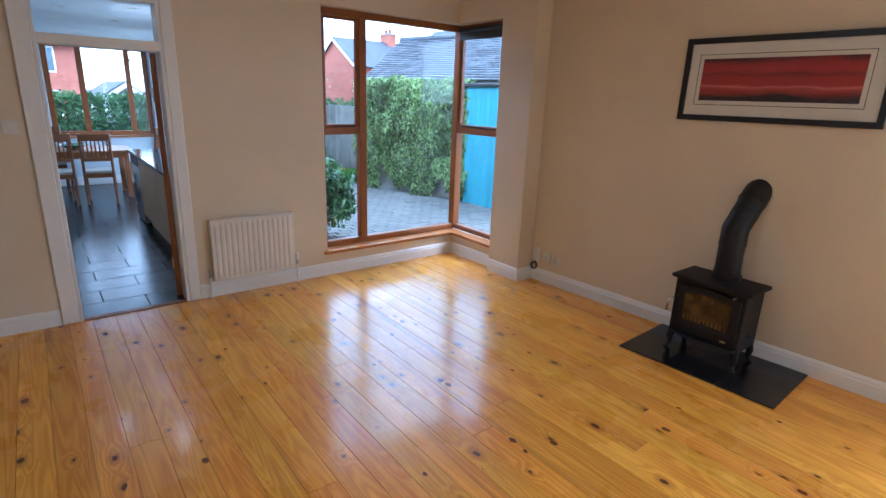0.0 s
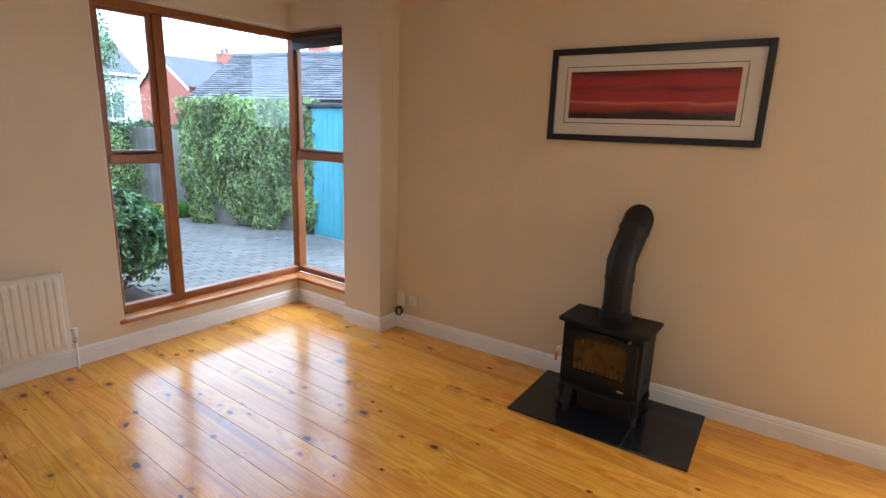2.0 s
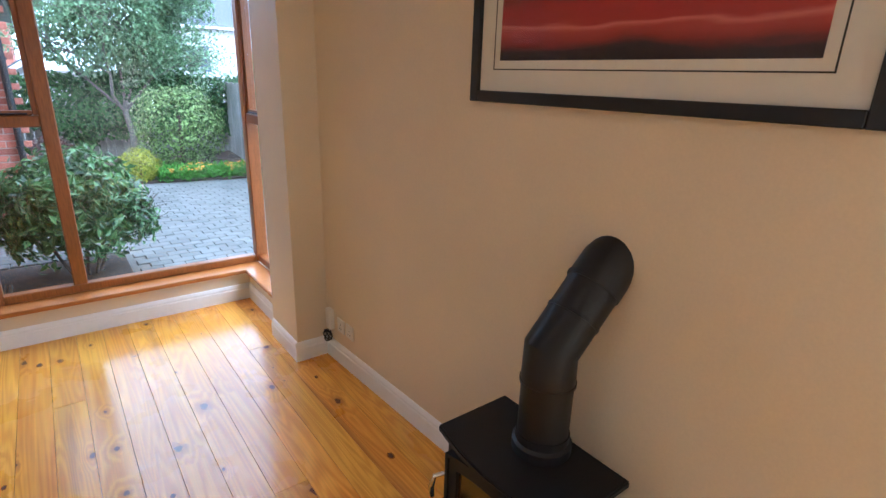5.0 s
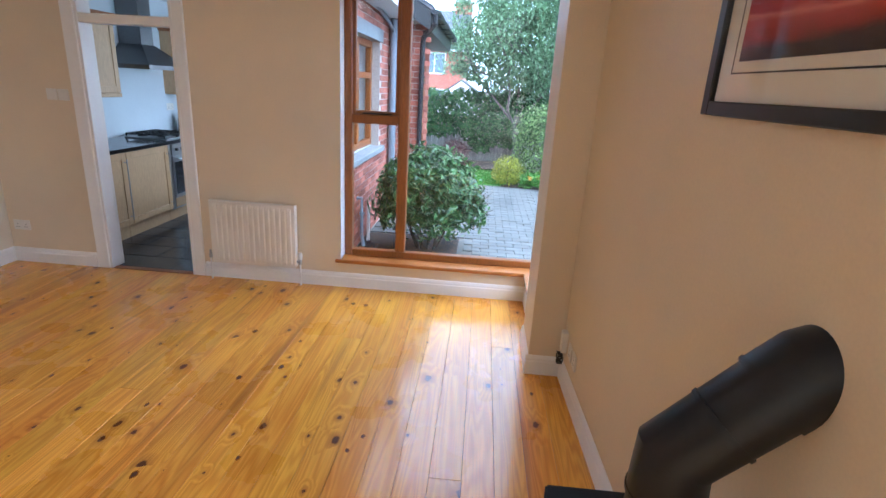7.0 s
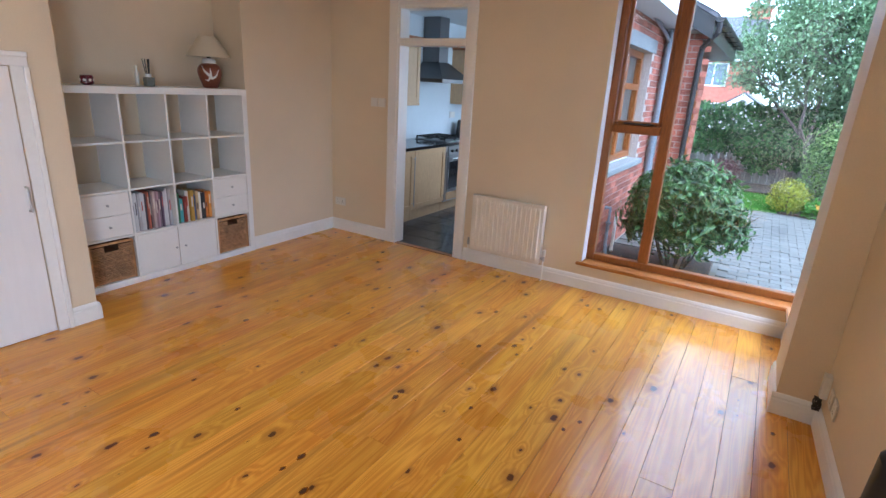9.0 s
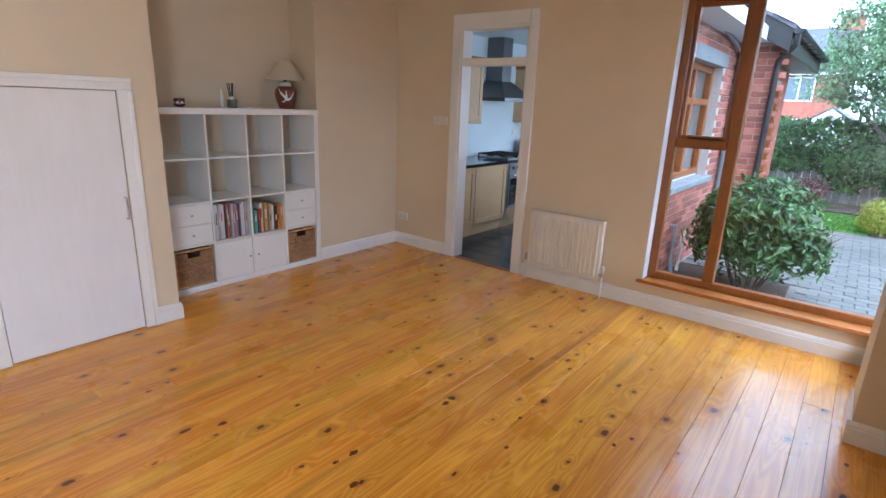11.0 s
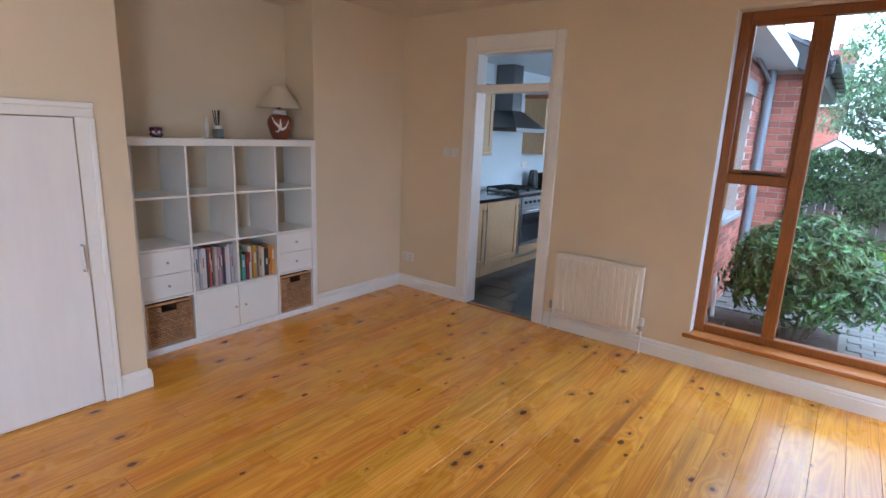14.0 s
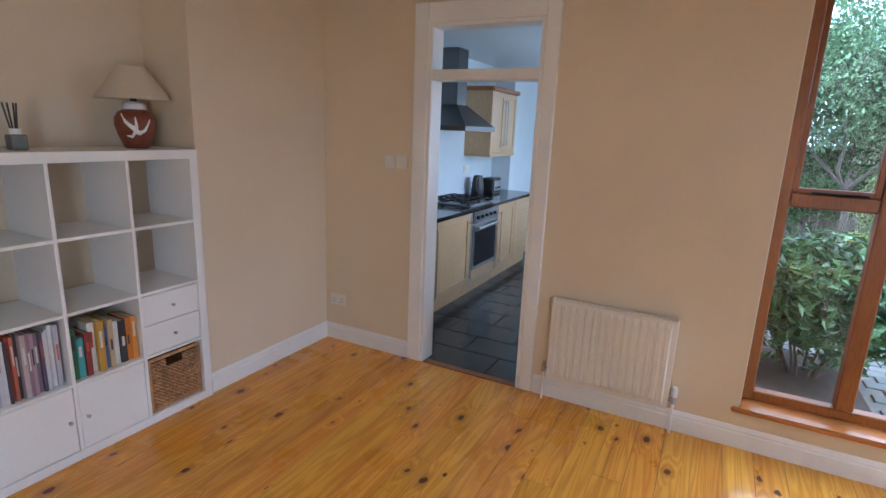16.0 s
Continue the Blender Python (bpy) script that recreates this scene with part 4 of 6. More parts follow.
dif = thing("reed_diffuser", "square glass reed diffuser with black sticks", "reed diffuser", at=(-4.52, -1.86, TOPZ))
DGL = material("grey_diffuser_glass", (0.16, 0.15, 0.12), 0.12, grain=0.1, coat=0.5)
part("bottle", box(-0.032, 0.032, -0.032, 0.032, 0, 0.068, 0.008, segs=2), DGL, dif, "smoky glass bottle")
part("neck", rod((0, 0, 0.066), (0, 0, 0.092), 0.022), TRIM, dif)
for dx, dy in ((0.012, -0.022), (0.004, 0.004), (-0.01, 0.02), (0.0, -0.035), (0.014, 0.01), (-0.01, -0.012)):
    part("reed", rod((dx * 0.4, dy * 0.4, 0.07), (dx, dy, 0.20), 0.0035, segs=6), BLACK, dif)
spr = thing("room_spray", "slim white spray bottle on the shelf", "bottle", at=(-4.56, -1.925, TOPZ))
part("bottle", lathe(((0.014, 0), (0.016, 0.004), (0.016, 0.10), (0.008, 0.112), (0.008, 0.13)), segs=16), PLASTIC, spr, smooth=True)
part("cap", rod((0, 0, 0.128), (0, 0, 0.15), 0.009), PLASTIC, spr)
can = thing("candle_jar", "small dark red patterned glass candle holder", "candle holder", at=(-4.52, -2.30, TOPZ))
RUBY = material("ruby_glass", (0.10, 0.008, 0.018), 0.15, coat=0.5, grain=0.2)
part("jar", lathe(((0.03, 0), (0.042, 0.012), (0.044, 0.04), (0.038, 0.066), (0.034, 0.066), (0.036, 0.04), (0.03, 0.02)), segs=24), RUBY, can, smooth=True)
for k in range(8):
    a = 2 * math.pi * k / 8
    part("spot", rod((0.041 * math.cos(a), 0.041 * math.sin(a), 0.034), (0.0455 * math.cos(a), 0.0455 * math.sin(a), 0.034), 0.010, segs=8), PLASTIC, can, "pale glass spot")

# ---- switches and sockets ----


def wall_plate(name, label, at, rz, w, h, rockers, category="socket"):
    """A plastic plate that faces -y before it is turned; rockers: (x, z, width, height)."""
    ob = thing(name, label, category, at=at, rz=rz)
    part("plate", box(-w / 2, w / 2, -0.010, 0, -h / 2, h / 2, 0.003, segs=2), PLASTIC, ob)
    for x, z, a, b in rockers:
        part("rocker", box(x - a / 2, x + a / 2, -0.013, -0.009, z - b / 2, z + b / 2, 0.001), PLASTIC, ob)
    return ob


def sockets(ob, x):
    for dx, dz in ((0, 0.008), (-0.011, -0.016), (0.011, -0.016)):
        part("pin_hole", box(x + dx - 0.004, x + dx + 0.004, -0.0105, -0.009, dz - 0.003, dz + 0.003), BLACK, ob)


wall_plate("light_switch", "white double light switch beside the kitchen door", (-3.72, YW, 1.42), 0, 0.086, 0.086, ((-0.012, 0, 0.012, 0.026), (0.012, 0, 0.012, 0.026)), "switch")
wall_plate("blank_plate", "white blank plate beside the light switch", (-3.815, YW, 1.42), 0, 0.086, 0.086, (), "switch")
o = wall_plate("wall_socket", "white double socket low on the wall", (-4.28, YW, 0.325), 0, 0.146, 0.086, ((-0.03, 0.028, 0.01, 0.016), (0.03, 0.028, 0.01, 0.016)))
sockets(o, -0.036), sockets(o, 0.036)
o = wall_plate("wall_socket", "white double socket low on the stove wall", (xs(-1.30), -1.30, 0.255), -90, 0.086, 0.086, ((0, 0.028, 0.01, 0.016),))
sockets(o, 0)
o = wall_plate("wall_socket", "white double socket low on the stove wall", (xs(-1.40), -1.40, 0.255), -90, 0.086, 0.086, ((0, 0.028, 0.01, 0.016),))
sockets(o, 0)
tel = thing("telephone_box", "white telephone box with a coiled black cable", "telephone socket", at=(xs(-1.185), -1.185, 0.22))
part("box", box(-0.035, 0, -0.03, 0.03, -0.02, 0.11, 0.006, segs=2), PLASTIC, tel)
coil = []
for k in range(46):
    a = k * 0.55
    coil.append((-0.03 - 0.014 * math.sin(k * 0.9), 0.015 + 0.032 * math.cos(a), -0.07 + 0.036 * math.sin(a)))
part("cable", tube([(-0.02, 0.0, -0.02)] + coil, 0.004, 6), BLACK, tel, "coiled black cable", smooth=True)


# ---- kitchen shell ----
KX0, KX1, KX2, KY1, KC = -4.48, -2.05, -1.78, 6.7, 2.45
structure("wall_kitchen_left", box(KX0 - 0.2, KX0, 0.15, KY1 + 0.3, -0.2, KC), KWALL, "pale blue painted kitchen wall behind the hob", "wall")
bm = box(KX1, -1.87, 0.30, 1.25, -0.2, KC)
box(KX1, -1.87, 2.75, 3.40, -0.2, KC, bm=bm)
box(KX1, -1.87, 1.25, 2.75, -0.2, 0.88, bm=bm)
box(KX1, -1.87, 1.25, 2.75, 2.12, KC, bm=bm)
structure("wall_kitchen_right", bm, KWALL, "pale blue painted kitchen wall above the worktop", "wall")
bm = box(KX1, -1.45, 3.43, 3.55, -0.2, KC)
box(KX2, -1.63, 3.55, 4.0, -0.2, KC, bm=bm)
box(KX2, -1.63, 6.4, KY1 + 0.3, -0.2, KC, bm=bm)
box(KX2, -1.63, 4.0, 6.4, -0.2, 0.4, bm=bm)
box(KX2, -1.63, 4.0, 6.4, 2.15, KC, bm=bm)
structure("wall_dining_side", bm, KWALL, "pale blue painted dining wall with glazing", "wall")
bm = box(KX0, -3.34, KY1, KY1 + 0.28, -0.2, KC)
box(-3.34, -1.8, KY1, KY1 + 0.28, -0.2, 0.86, bm=bm)
box(-3.34, -1.8, KY1, KY1 + 0.28, 2.40, KC, bm=bm)
box(-1.8, KX2, KY1, KY1 + 0.28, -0.2, KC, bm=bm)
structure("wall_dining_end", bm, KWALL, "pale blue dining wall with a wide window", "wall")
structure("wall_kitchen_near", box(KX0, -3.53, 0.15, 0.16, -0.2, KC), KWALL, "pale blue kitchen wall beside the door", "wall")
structure("ceiling_kitchen", box(KX0 - 0.2, -1.45, 0.15, KY1 + 0.28, KC, KC + 0.15), KWALL, "pale painted kitchen ceiling with recessed spots", "ceiling")
bm = box(KX0, -1.64, KY1 - 0.018, KY1, 0, 0.15, 0.003)
structure("baseboard_dining", bm, TRIM, "white skirting board along the dining wall", "skirting board")
for spot_x, spot_y in ((-3.22, 2.32), (-2.67, 1.83), (-2.66, 3.18)):
    o = thing("recessed_spot", "small round recessed ceiling spot, lit", "ceiling light", "kitchen spots", at=(spot_x, spot_y, KC))
    part("ring", lathe(((0.034, -0.001), (0.045, -0.001), (0.045, -0.006), (0.034, -0.006))), CHROME, o)
    bulb = material("lit_spot_lens", (0.9, 0.85, 0.75), 0.3)
    bulb.node_tree.nodes["Principled BSDF"].inputs["Emission Color"].default_value = (1, 0.9, 0.75, 1)
    bulb.node_tree.nodes["Principled BSDF"].inputs["Emission Strength"].default_value = 6.0
    part("lens", rod((0, 0, -0.004), (0, 0, -0.001), 0.033, segs=16), bulb, o)

# dining window
window_2 = tagged(new("window_2"), "wide timber-framed dining window onto the garden", "window", kind="structure")
for name, x0, x1, z0, z1 in (("window_frame", -3.34, -3.26, 0.86, 2.40), ("window_frame", -1.88, -1.80, 0.86, 2.40), ("mullion", -2.87, -2.78, 0.94, 2.32), ("mullion", -2.16, -2.08, 0.94, 2.32), ("bottom_rail", -3.26, -1.88, 0.86, 0.94), ("head_rail", -3.26, -1.88, 2.32, 2.40)):
    bar(name, x0, x1, KY1 + 0.02, KY1 + 0.09, z0, z1, window_2)
for x0, x1 in ((-3.26, -2.87), (-2.78, -2.16), (-2.08, -1.88)):
    bar("pane", x0, x1, KY1 + 0.05, KY1 + 0.055, 0.94, 2.32, window_2, GLASS, 0.0).visible_shadow = False
bar("window_sill", -3.38, -1.76, KY1 - 0.04, KY1 + 0.02, 0.83, 0.858, window_2, SILLW)


def timber_window_x(name, label, x, y0, y1, z0, z1, posts, rails):
    """A timber window in a wall that runs along y."""
    w = tagged(new(name), label, "window", kind="structure")
    f = 0.075
    bar("window_frame", x - 0.07, x, y0, y0 + f, z0, z1, w)
    bar("window_frame", x - 0.07, x, y1 - f, y1, z0, z1, w)
    bar("bottom_rail", x - 0.07, x, y0 + f, y1 - f, z0, z0 + f, w)
    bar("head_rail", x - 0.07, x, y0 + f, y1 - f, z1 - f, z1, w)
    edges = [y0 + f] + [p for q in posts for p in (q - 0.04, q + 0.04)] + [y1 - f]
    for q in posts:
        bar("mullion", x - 0.07, x + 0.004, q - 0.04, q + 0.04, z0 + f, z1 - f, w)
    for a, b in zip(edges[::2], edges[1::2]):
        for r in rails:
            bar("transom_bar", x - 0.07, x + 0.002, a, b, r - 0.035, r + 0.035, w)
        bar("pane", x - 0.04, x - 0.034, a, b, z0 + f, z1 - f, w, GLASS, 0.0).visible_shadow = False
    return w


timber_window_x("window_3", "timber kitchen window deep in the brick wall", -1.86, 1.25, 2.75, 0.88, 2.12, (2.0,), (1.72,))
timber_window_x("window_4", "tall timber dining glazing in the brick extension", -1.61, 4.0, 6.4, 0.4, 2.15, (4.8, 5.6), (1.0,))

# ---- kitchen units, left run ----
CF = -3.885     # cabinet fronts


def shaker(parent, name, y0, y1, z0, z1, mat=OAK):
    """A framed door that faces +x: four raised members round a sunk panel."""
    d = tagged(new(name), "light oak shaker door")
    d.parent = parent
    w = min(0.065, (y1 - y0) * 0.28)
    part("panel", box(CF - 0.012, CF - 0.004, y0 + w - 0.005, y1 - w + 0.005, z0 + w - 0.005, z1 - w + 0.005), mat, d)
    for n_, a, b, c, e in (("stile", y0, y0 + w, z0, z1), ("stile", y1 - w, y1, z0, z1), ("rail", y0 + w, y1 - w, z0, z0 + w), ("rail", y0 + w, y1 - w, z1 - w, z1)):
        part(n_, box(CF - 0.012, CF + 0.006, a, b, c, e, 0.002), mat, d)
    return d


def bar_handle(parent, x, y, z0, z1):
    bm = rod((x + 0.03, y, z0), (x + 0.03, y, z1), 0.006, segs=8)
    rod((x, y, z0 + 0.03), (x + 0.03, y, z0 + 0.03), 0.005, segs=6, bm=bm)
    rod((x, y, z1 - 0.03), (x + 0.03, y, z1 - 0.03), 0.005, segs=6, bm=bm)
    return part("handle", bm, STEEL, parent, "long steel bar handle", smooth=True)


def base_unit(y0, y1, doors, handle_at):
    o = thing("base_cabinet", "light oak kitchen base cabinet with steel bar handles", "cabinet", "kitchen base cabinets")
    part("carcass", box(KX0 + 0.002, CF - 0.014, y0, y1, 0.13, 0.868), OAK, o)
    part("plinth", box(KX0 + 0.1, CF - 0.05, y0, y1, 0.001, 0.13), OAK, o)
    n_ = len(doors)
    for (a, b), h in zip(doors, handle_at):
        d = shaker(o, "door", a + 0.002, b - 0.002, 0.145, 0.862)
        bar_handle(d, CF + 0.006, b - 0.035 if h else a + 0.035, 0.20, 0.80)
    return o


base_unit(0.20, 0.86, ((0.20, 0.53), (0.53, 0.86)), (False, True))
base_unit(0.865, 1.56, ((0.865, 1.56),), (True,))
base_unit(2.28, 2.82, ((2.28, 2.82),), (False,))
o = thing("drawer_cabinet", "light oak drawer cabinet with short steel handles", "cabinet", "kitchen base cabinets")
part("carcass", box(KX0 + 0.002, CF - 0.014, 2.825, 3.42, 0.13, 0.868), OAK, o)
part("plinth", box(KX0 + 0.1, CF - 0.05, 2.825, 3.42, 0.001, 0.13), OAK, o)
for a, b in ((0.145, 0.36), (0.364, 0.58), (0.584, 0.72), (0.724, 0.862)):
    d = part("drawer_front", box(CF - 0.012, CF + 0.006, 2.83, 3.415, a, b, 0.003), OAK, o)
    bm = rod((CF + 0.03, 2.98, (a + b) / 2), (CF + 0.03, 3.26, (a + b) / 2), 0.006, segs=8)
    part("handle", bm, STEEL, d, "steel bar handle", smooth=True)
part("worktop_left", prism(((KX0 + 0.002, 0.18), (CF + 0.03, 0.18), (CF + 0.03, 3.44), (KX0 + 0.002, 3.44)), "z", 0.87, 0.905), WORKTOP)
tagged(bpy.data.objects["worktop_left"], "polished black granite worktop over the oak cabinets", "worktop")
bpy.data.objects["worktop_left"].name = "worktop"
# oven
oven = thing("oven", "built-in steel oven with a dark glass door", "oven")
oy0, oy1 = 1.62, 2.22
part("case", box(KX0 + 0.05, CF - 0.002, 1.565, 2.275, 0.13, 0.868), STEEL, oven)
part("plinth", box(KX0 + 0.1, CF - 0.05, 1.565, 2.275, 0.001, 0.13), OAK, oven)
part("base_panel", box(CF - 0.001, CF + 0.006, oy0, oy1, 0.145, 0.25, 0.003), OAK, oven)
d = part("oven_door", box(CF - 0.001, CF + 0.014, oy0, oy1, 0.26, 0.73, 0.004), STEEL, oven)
part("oven_glass", box(CF + 0.0145, CF + 0.018, oy0 + 0.03, oy1 - 0.03, 0.30, 0.66), WORKTOP, d, "black oven glass")
part("handle", rod((CF + 0.055, oy0 + 0.04, 0.70), (CF + 0.055, oy1 - 0.04, 0.70), 0.010, segs=10), CHROME, d)
for y in (oy0 + 0.07, oy1 - 0.07):
    part("handle_post", rod((CF + 0.012, y, 0.70), (CF + 0.055, y, 0.70), 0.006, segs=8), CHROME, d)
part("control_panel", box(CF - 0.001, CF + 0.012, oy0, oy1, 0.74, 0.862, 0.003), STEEL, oven)
for k in range(5):
    y = oy0 + 0.08 + k * 0.11
    part("knob", rod((CF + 0.012, y, 0.80), (CF + 0.034, y, 0.80), 0.017, segs=14), BLACK, oven)
for y in (1.567, 2.235):
    part("filler_strip", box(CF - 0.001, CF + 0.004, y, y + 0.038, 0.145, 0.862), STEEL, oven)
# hob
hob = thing("gas_hob", "steel gas hob with black cast pan supports", "hob", at=(-4.17, 1.92, 0.905))
part("tray", box(-0.25, 0.25, -0.29, 0.29, 0.0, 0.014, 0.005), STEEL, hob)
for bx_, by_, r_ in ((-0.11, -0.17, 0.05), (0.11, -0.17, 0.038), (-0.11, 0.10, 0.045), (0.11, 0.10, 0.05), (0.0, -0.03, 0.03)):
    part("burner", lathe(((r_, 0.014), (r_, 0.026), (r_ * 0.7, 0.028), (r_ * 0.7, 0.036), (0, 0.037)), (bx_, by_, 0), 18), BLACK, hob)
for gy in (-0.17, 0.10):
    bm = bmesh.new()
    for gx in (-0.22, -0.11, 0.0, 0.11, 0.22):
        box(gx - 0.005, gx + 0.005, gy - 0.125, gy + 0.125, 0.042, 0.054, bm=bm)
    for q in (gy - 0.125, gy, gy + 0.125):
        box(-0.22, 0.22, q - 0.005, q + 0.005, 0.0425, 0.0545, bm=bm)
    for gx in (-0.22, 0.22):
        for q in (gy - 0.12, gy + 0.12):
            box(gx - 0.006, gx + 0.006, q - 0.006, q + 0.006, 0.012, 0.045, bm=bm)
    part("pan_support", bm, IRON, hob)
for k in range(5):
    part("knob", rod((0.19 - k * 0.085 + 0.0, 0.255, 0.014), (0.19 - k * 0.085, 0.255, 0.034), 0.016, segs=12), BLACK, hob)
# hood
hood = thing("cooker_hood", "steel chimney cooker hood over the hob", "cooker hood")
hy0, hy1, hx = 1.56, 2.30, -3.99
bm = bmesh.new()
lo = [bm.verts.new(p) for p in ((KX0 + 0.002, hy0, 1.645), (hx, hy0, 1.645), (hx, hy1, 1.645), (KX0 + 0.002, hy1, 1.645))]
md = [bm.verts.new(p) for p in ((KX0 + 0.002, hy0, 1.69), (hx, hy0, 1.69), (hx, hy1, 1.69), (KX0 + 0.002, hy1, 1.69))]
up = [bm.verts.new(p) for p in ((KX0 + 0.002, 1.81, 1.90), (KX0 + 0.27, 1.81, 1.90), (KX0 + 0.27, 2.05, 1.90), (KX0 + 0.002, 2.05, 1.90))]
for a, b in ((lo, md), (md, up)):
    for i in range(4):
        bm.faces.new((a[i], a[(i + 1) % 4], b[(i + 1) % 4], b[i]))
bm.faces.new(lo[::-1]), bm.faces.new(up)
bmesh.ops.recalc_face_normals(bm, faces=bm.faces[:])
HOODM = material("dark_brushed_steel", (0.16, 0.16, 0.165), 0.3, metal=1.0, grain=0.1, grain_scale=80)
part("canopy", bm, HOODM, hood)
part("chimney", box(KX0 + 0.002, KX0 + 0.26, 1.82, 2.04, 1.90, KC - 0.001, 0.002), HOODM, hood)


def wall_unit(y0, y1, n_doors):
    o = thing("wall_cabinet", "light oak wall cabinet with a cornice and bar handles", "cabinet", "kitchen wall cabinets")
    wf = KX0 + 0.33
    part("carcass", box(KX0 + 0.002, wf - 0.02, y0, y1, 1.40, 2.10), OAK, o)
    part("cornice", box(KX0 + 0.002, wf + 0.03, y0 - 0.03, y1 + 0.03, 2.10, 2.15, 0.012), DARKW, o)
    part("pelmet", box(KX0 + 0.002, wf + 0.005, y0, y1, 1.36, 1.40, 0.004), OAK, o)
    step = (y1 - y0) / n_doors
    for k in range(n_doors):
        a, b = y0 + k * step + 0.002, y0 + (k + 1) * step - 0.002
        d = tagged(new("door"), "light oak shaker door")
        d.parent = o
        part("panel", box(wf - 0.019, wf - 0.008, a + 0.055, b - 0.055, 1.46, 2.04), OAK, d)
        for n_, p, q, r, s in (("stile", a, a + 0.06, 1.405, 2.095), ("stile", b - 0.06, b, 1.405, 2.095), ("rail", a + 0.06, b - 0.06, 1.405, 1.465), ("rail", a + 0.06, b - 0.06, 2.035, 2.095)):
            part(n_, box(wf - 0.019, wf, p, q, r, s, 0.002), OAK, d)
        bar_handle(d, wf, (b - 0.035) if k % 2 == 0 else (a + 0.035), 1.48, 2.02)


wall_unit(0.35, 1.30, 2)
wall_unit(2.58, 3.38, 2)
o = wall_plate("wall_socket", "white kitchen double socket above the worktop", (KX0, 2.66, 1.20), 90, 0.146, 0.086, ((-0.03, 0.028, 0.01, 0.016),))
sockets(o, -0.036), sockets(o, 0.036)
toaster = thing("toaster", "black and steel two-slot toaster on the worktop", "toaster", at=(-4.26, 2.95, 0.905))
part("body", box(-0.085, 0.085, -0.13, 0.13, 0.012, 0.19, 0.025, segs=3), BLACK, toaster)
part("side_panel", box(0.0855, 0.089, -0.10, 0.10, 0.04, 0.16, 0.002), STEEL, toaster)
part("base", box(-0.08, 0.08, -0.12, 0.12, 0.0, 0.014), BLACK, toaster)
for y in (-0.06, 0.0, 0.06):
    part("dial", rod((0.088, y, 0.075), (0.098, y, 0.075), 0.014, segs=12), BLACK, toaster)
kettle = thing("kettle", "black jug kettle beside the toaster", "kettle", at=(-4.33, 2.70, 0.905))
part("jug", lathe(((0.075, 0), (0.078, 0.01), (0.07, 0.12), (0.058, 0.2), (0.05, 0.225), (0.01, 0.235)), segs=24), BLACK, kettle, smooth=True)
part("handle", tube(((0.02, -0.055, 0.21), (0.02, -0.11, 0.19), (0.02, -0.11, 0.08), (0.02, -0.07, 0.04)), 0.011, 8), BLACK, kettle, smooth=True)
column = structure("wall_kitchen_column", box(KX0, KX0 + 0.26, 3.46, 3.72, 0, KC), KWALL, "pale blue boxed pier at the end of the worktop", "wall")

# ---- kitchen units, right run ----
RF = -2.63
o = thing("base_cabinet", "light oak base cabinets along the window side", "cabinet", "kitchen base cabinets")
part("carcass", box(RF + 0.02, KX1 - 0.002, 0.95, 3.0, 0.13, 0.868), OAK, o)
part("plinth", box(RF + 0.07, KX1 - 0.1, 0.95, 3.0, 0.001, 0.13), OAK, o)
for k in range(4):
    part("door", box(RF, RF + 0.019, 0.953 + k * 0.512, 1.459 + k * 0.512, 0.145, 0.862, 0.004), OAK, o)
tagged(part("worktop", box(RF - 0.03, KX1 - 0.002, 0.93, 3.64, 0.87, 0.905, 0.004), WORKTOP), "polished black granite worktop over the washing machine", "worktop")
wm = thing("washing_machine", "grey front-loading washing machine under the worktop", "washing machine")
part("case", box(RF + 0.0, KX1 - 0.02, 3.01, 3.60, 0.02, 0.865, 0.012, segs=2), STEEL, wm)
part("door_ring", rod((RF - 0.03, 3.305, 0.45), (RF + 0.01, 3.305, 0.45), 0.19, segs=28), CHROME, wm)
part("door_glass", rod((RF - 0.035, 3.305, 0.45), (RF - 0.028, 3.305, 0.45), 0.145, segs=28), WORKTOP, wm)
part("control_panel", box(RF - 0.006, RF + 0.004, 3.03, 3.58, 0.74, 0.85, 0.003), BLACK, wm)
for y in (3.05, 3.56):
    part("foot", rod((RF + 0.06, y, 0.0), (RF + 0.06, y, 0.03), 0.02), BLACK, wm)

# ---- dining table and chairs ----
TABLEW = material("honey_table_wood", (0.30, 0.115, 0.038), 0.3, grain=0.2, grain_scale=24, stain=0.1, stretch=(1, 6, 6))
CHAIRW = material("brown_chair_wood", (0.24, 0.095, 0.035), 0.38, grain=0.2, grain_scale=24, stretch=(6, 6, 1))
SEAT = material("pale_seat_pad", (0.55, 0.53, 0.50), 0.85, grain=0.08, bump=0.2)
table = thing("dining_table", "honey-brown wooden dining table by the window", "table", at=(-3.0, 5.55, 0))
part("tabletop", box(-0.85, 0.62, -0.45, 0.45, 0.715, 0.75, 0.006), TABLEW, table)
part("apron", box(-0.77, 0.54, -0.38, -0.355, 0.63, 0.715), TABLEW, table)
part("apron", box(-0.77, 0.54, 0.355, 0.38, 0.63, 0.715), TABLEW, table)
for x in (-0.77, 0.47):
    for y in (-0.39, 0.32):
        part("leg", box(x, x + 0.07, y, y + 0.07, 0.0, 0.715, 0.005), TABLEW, table)


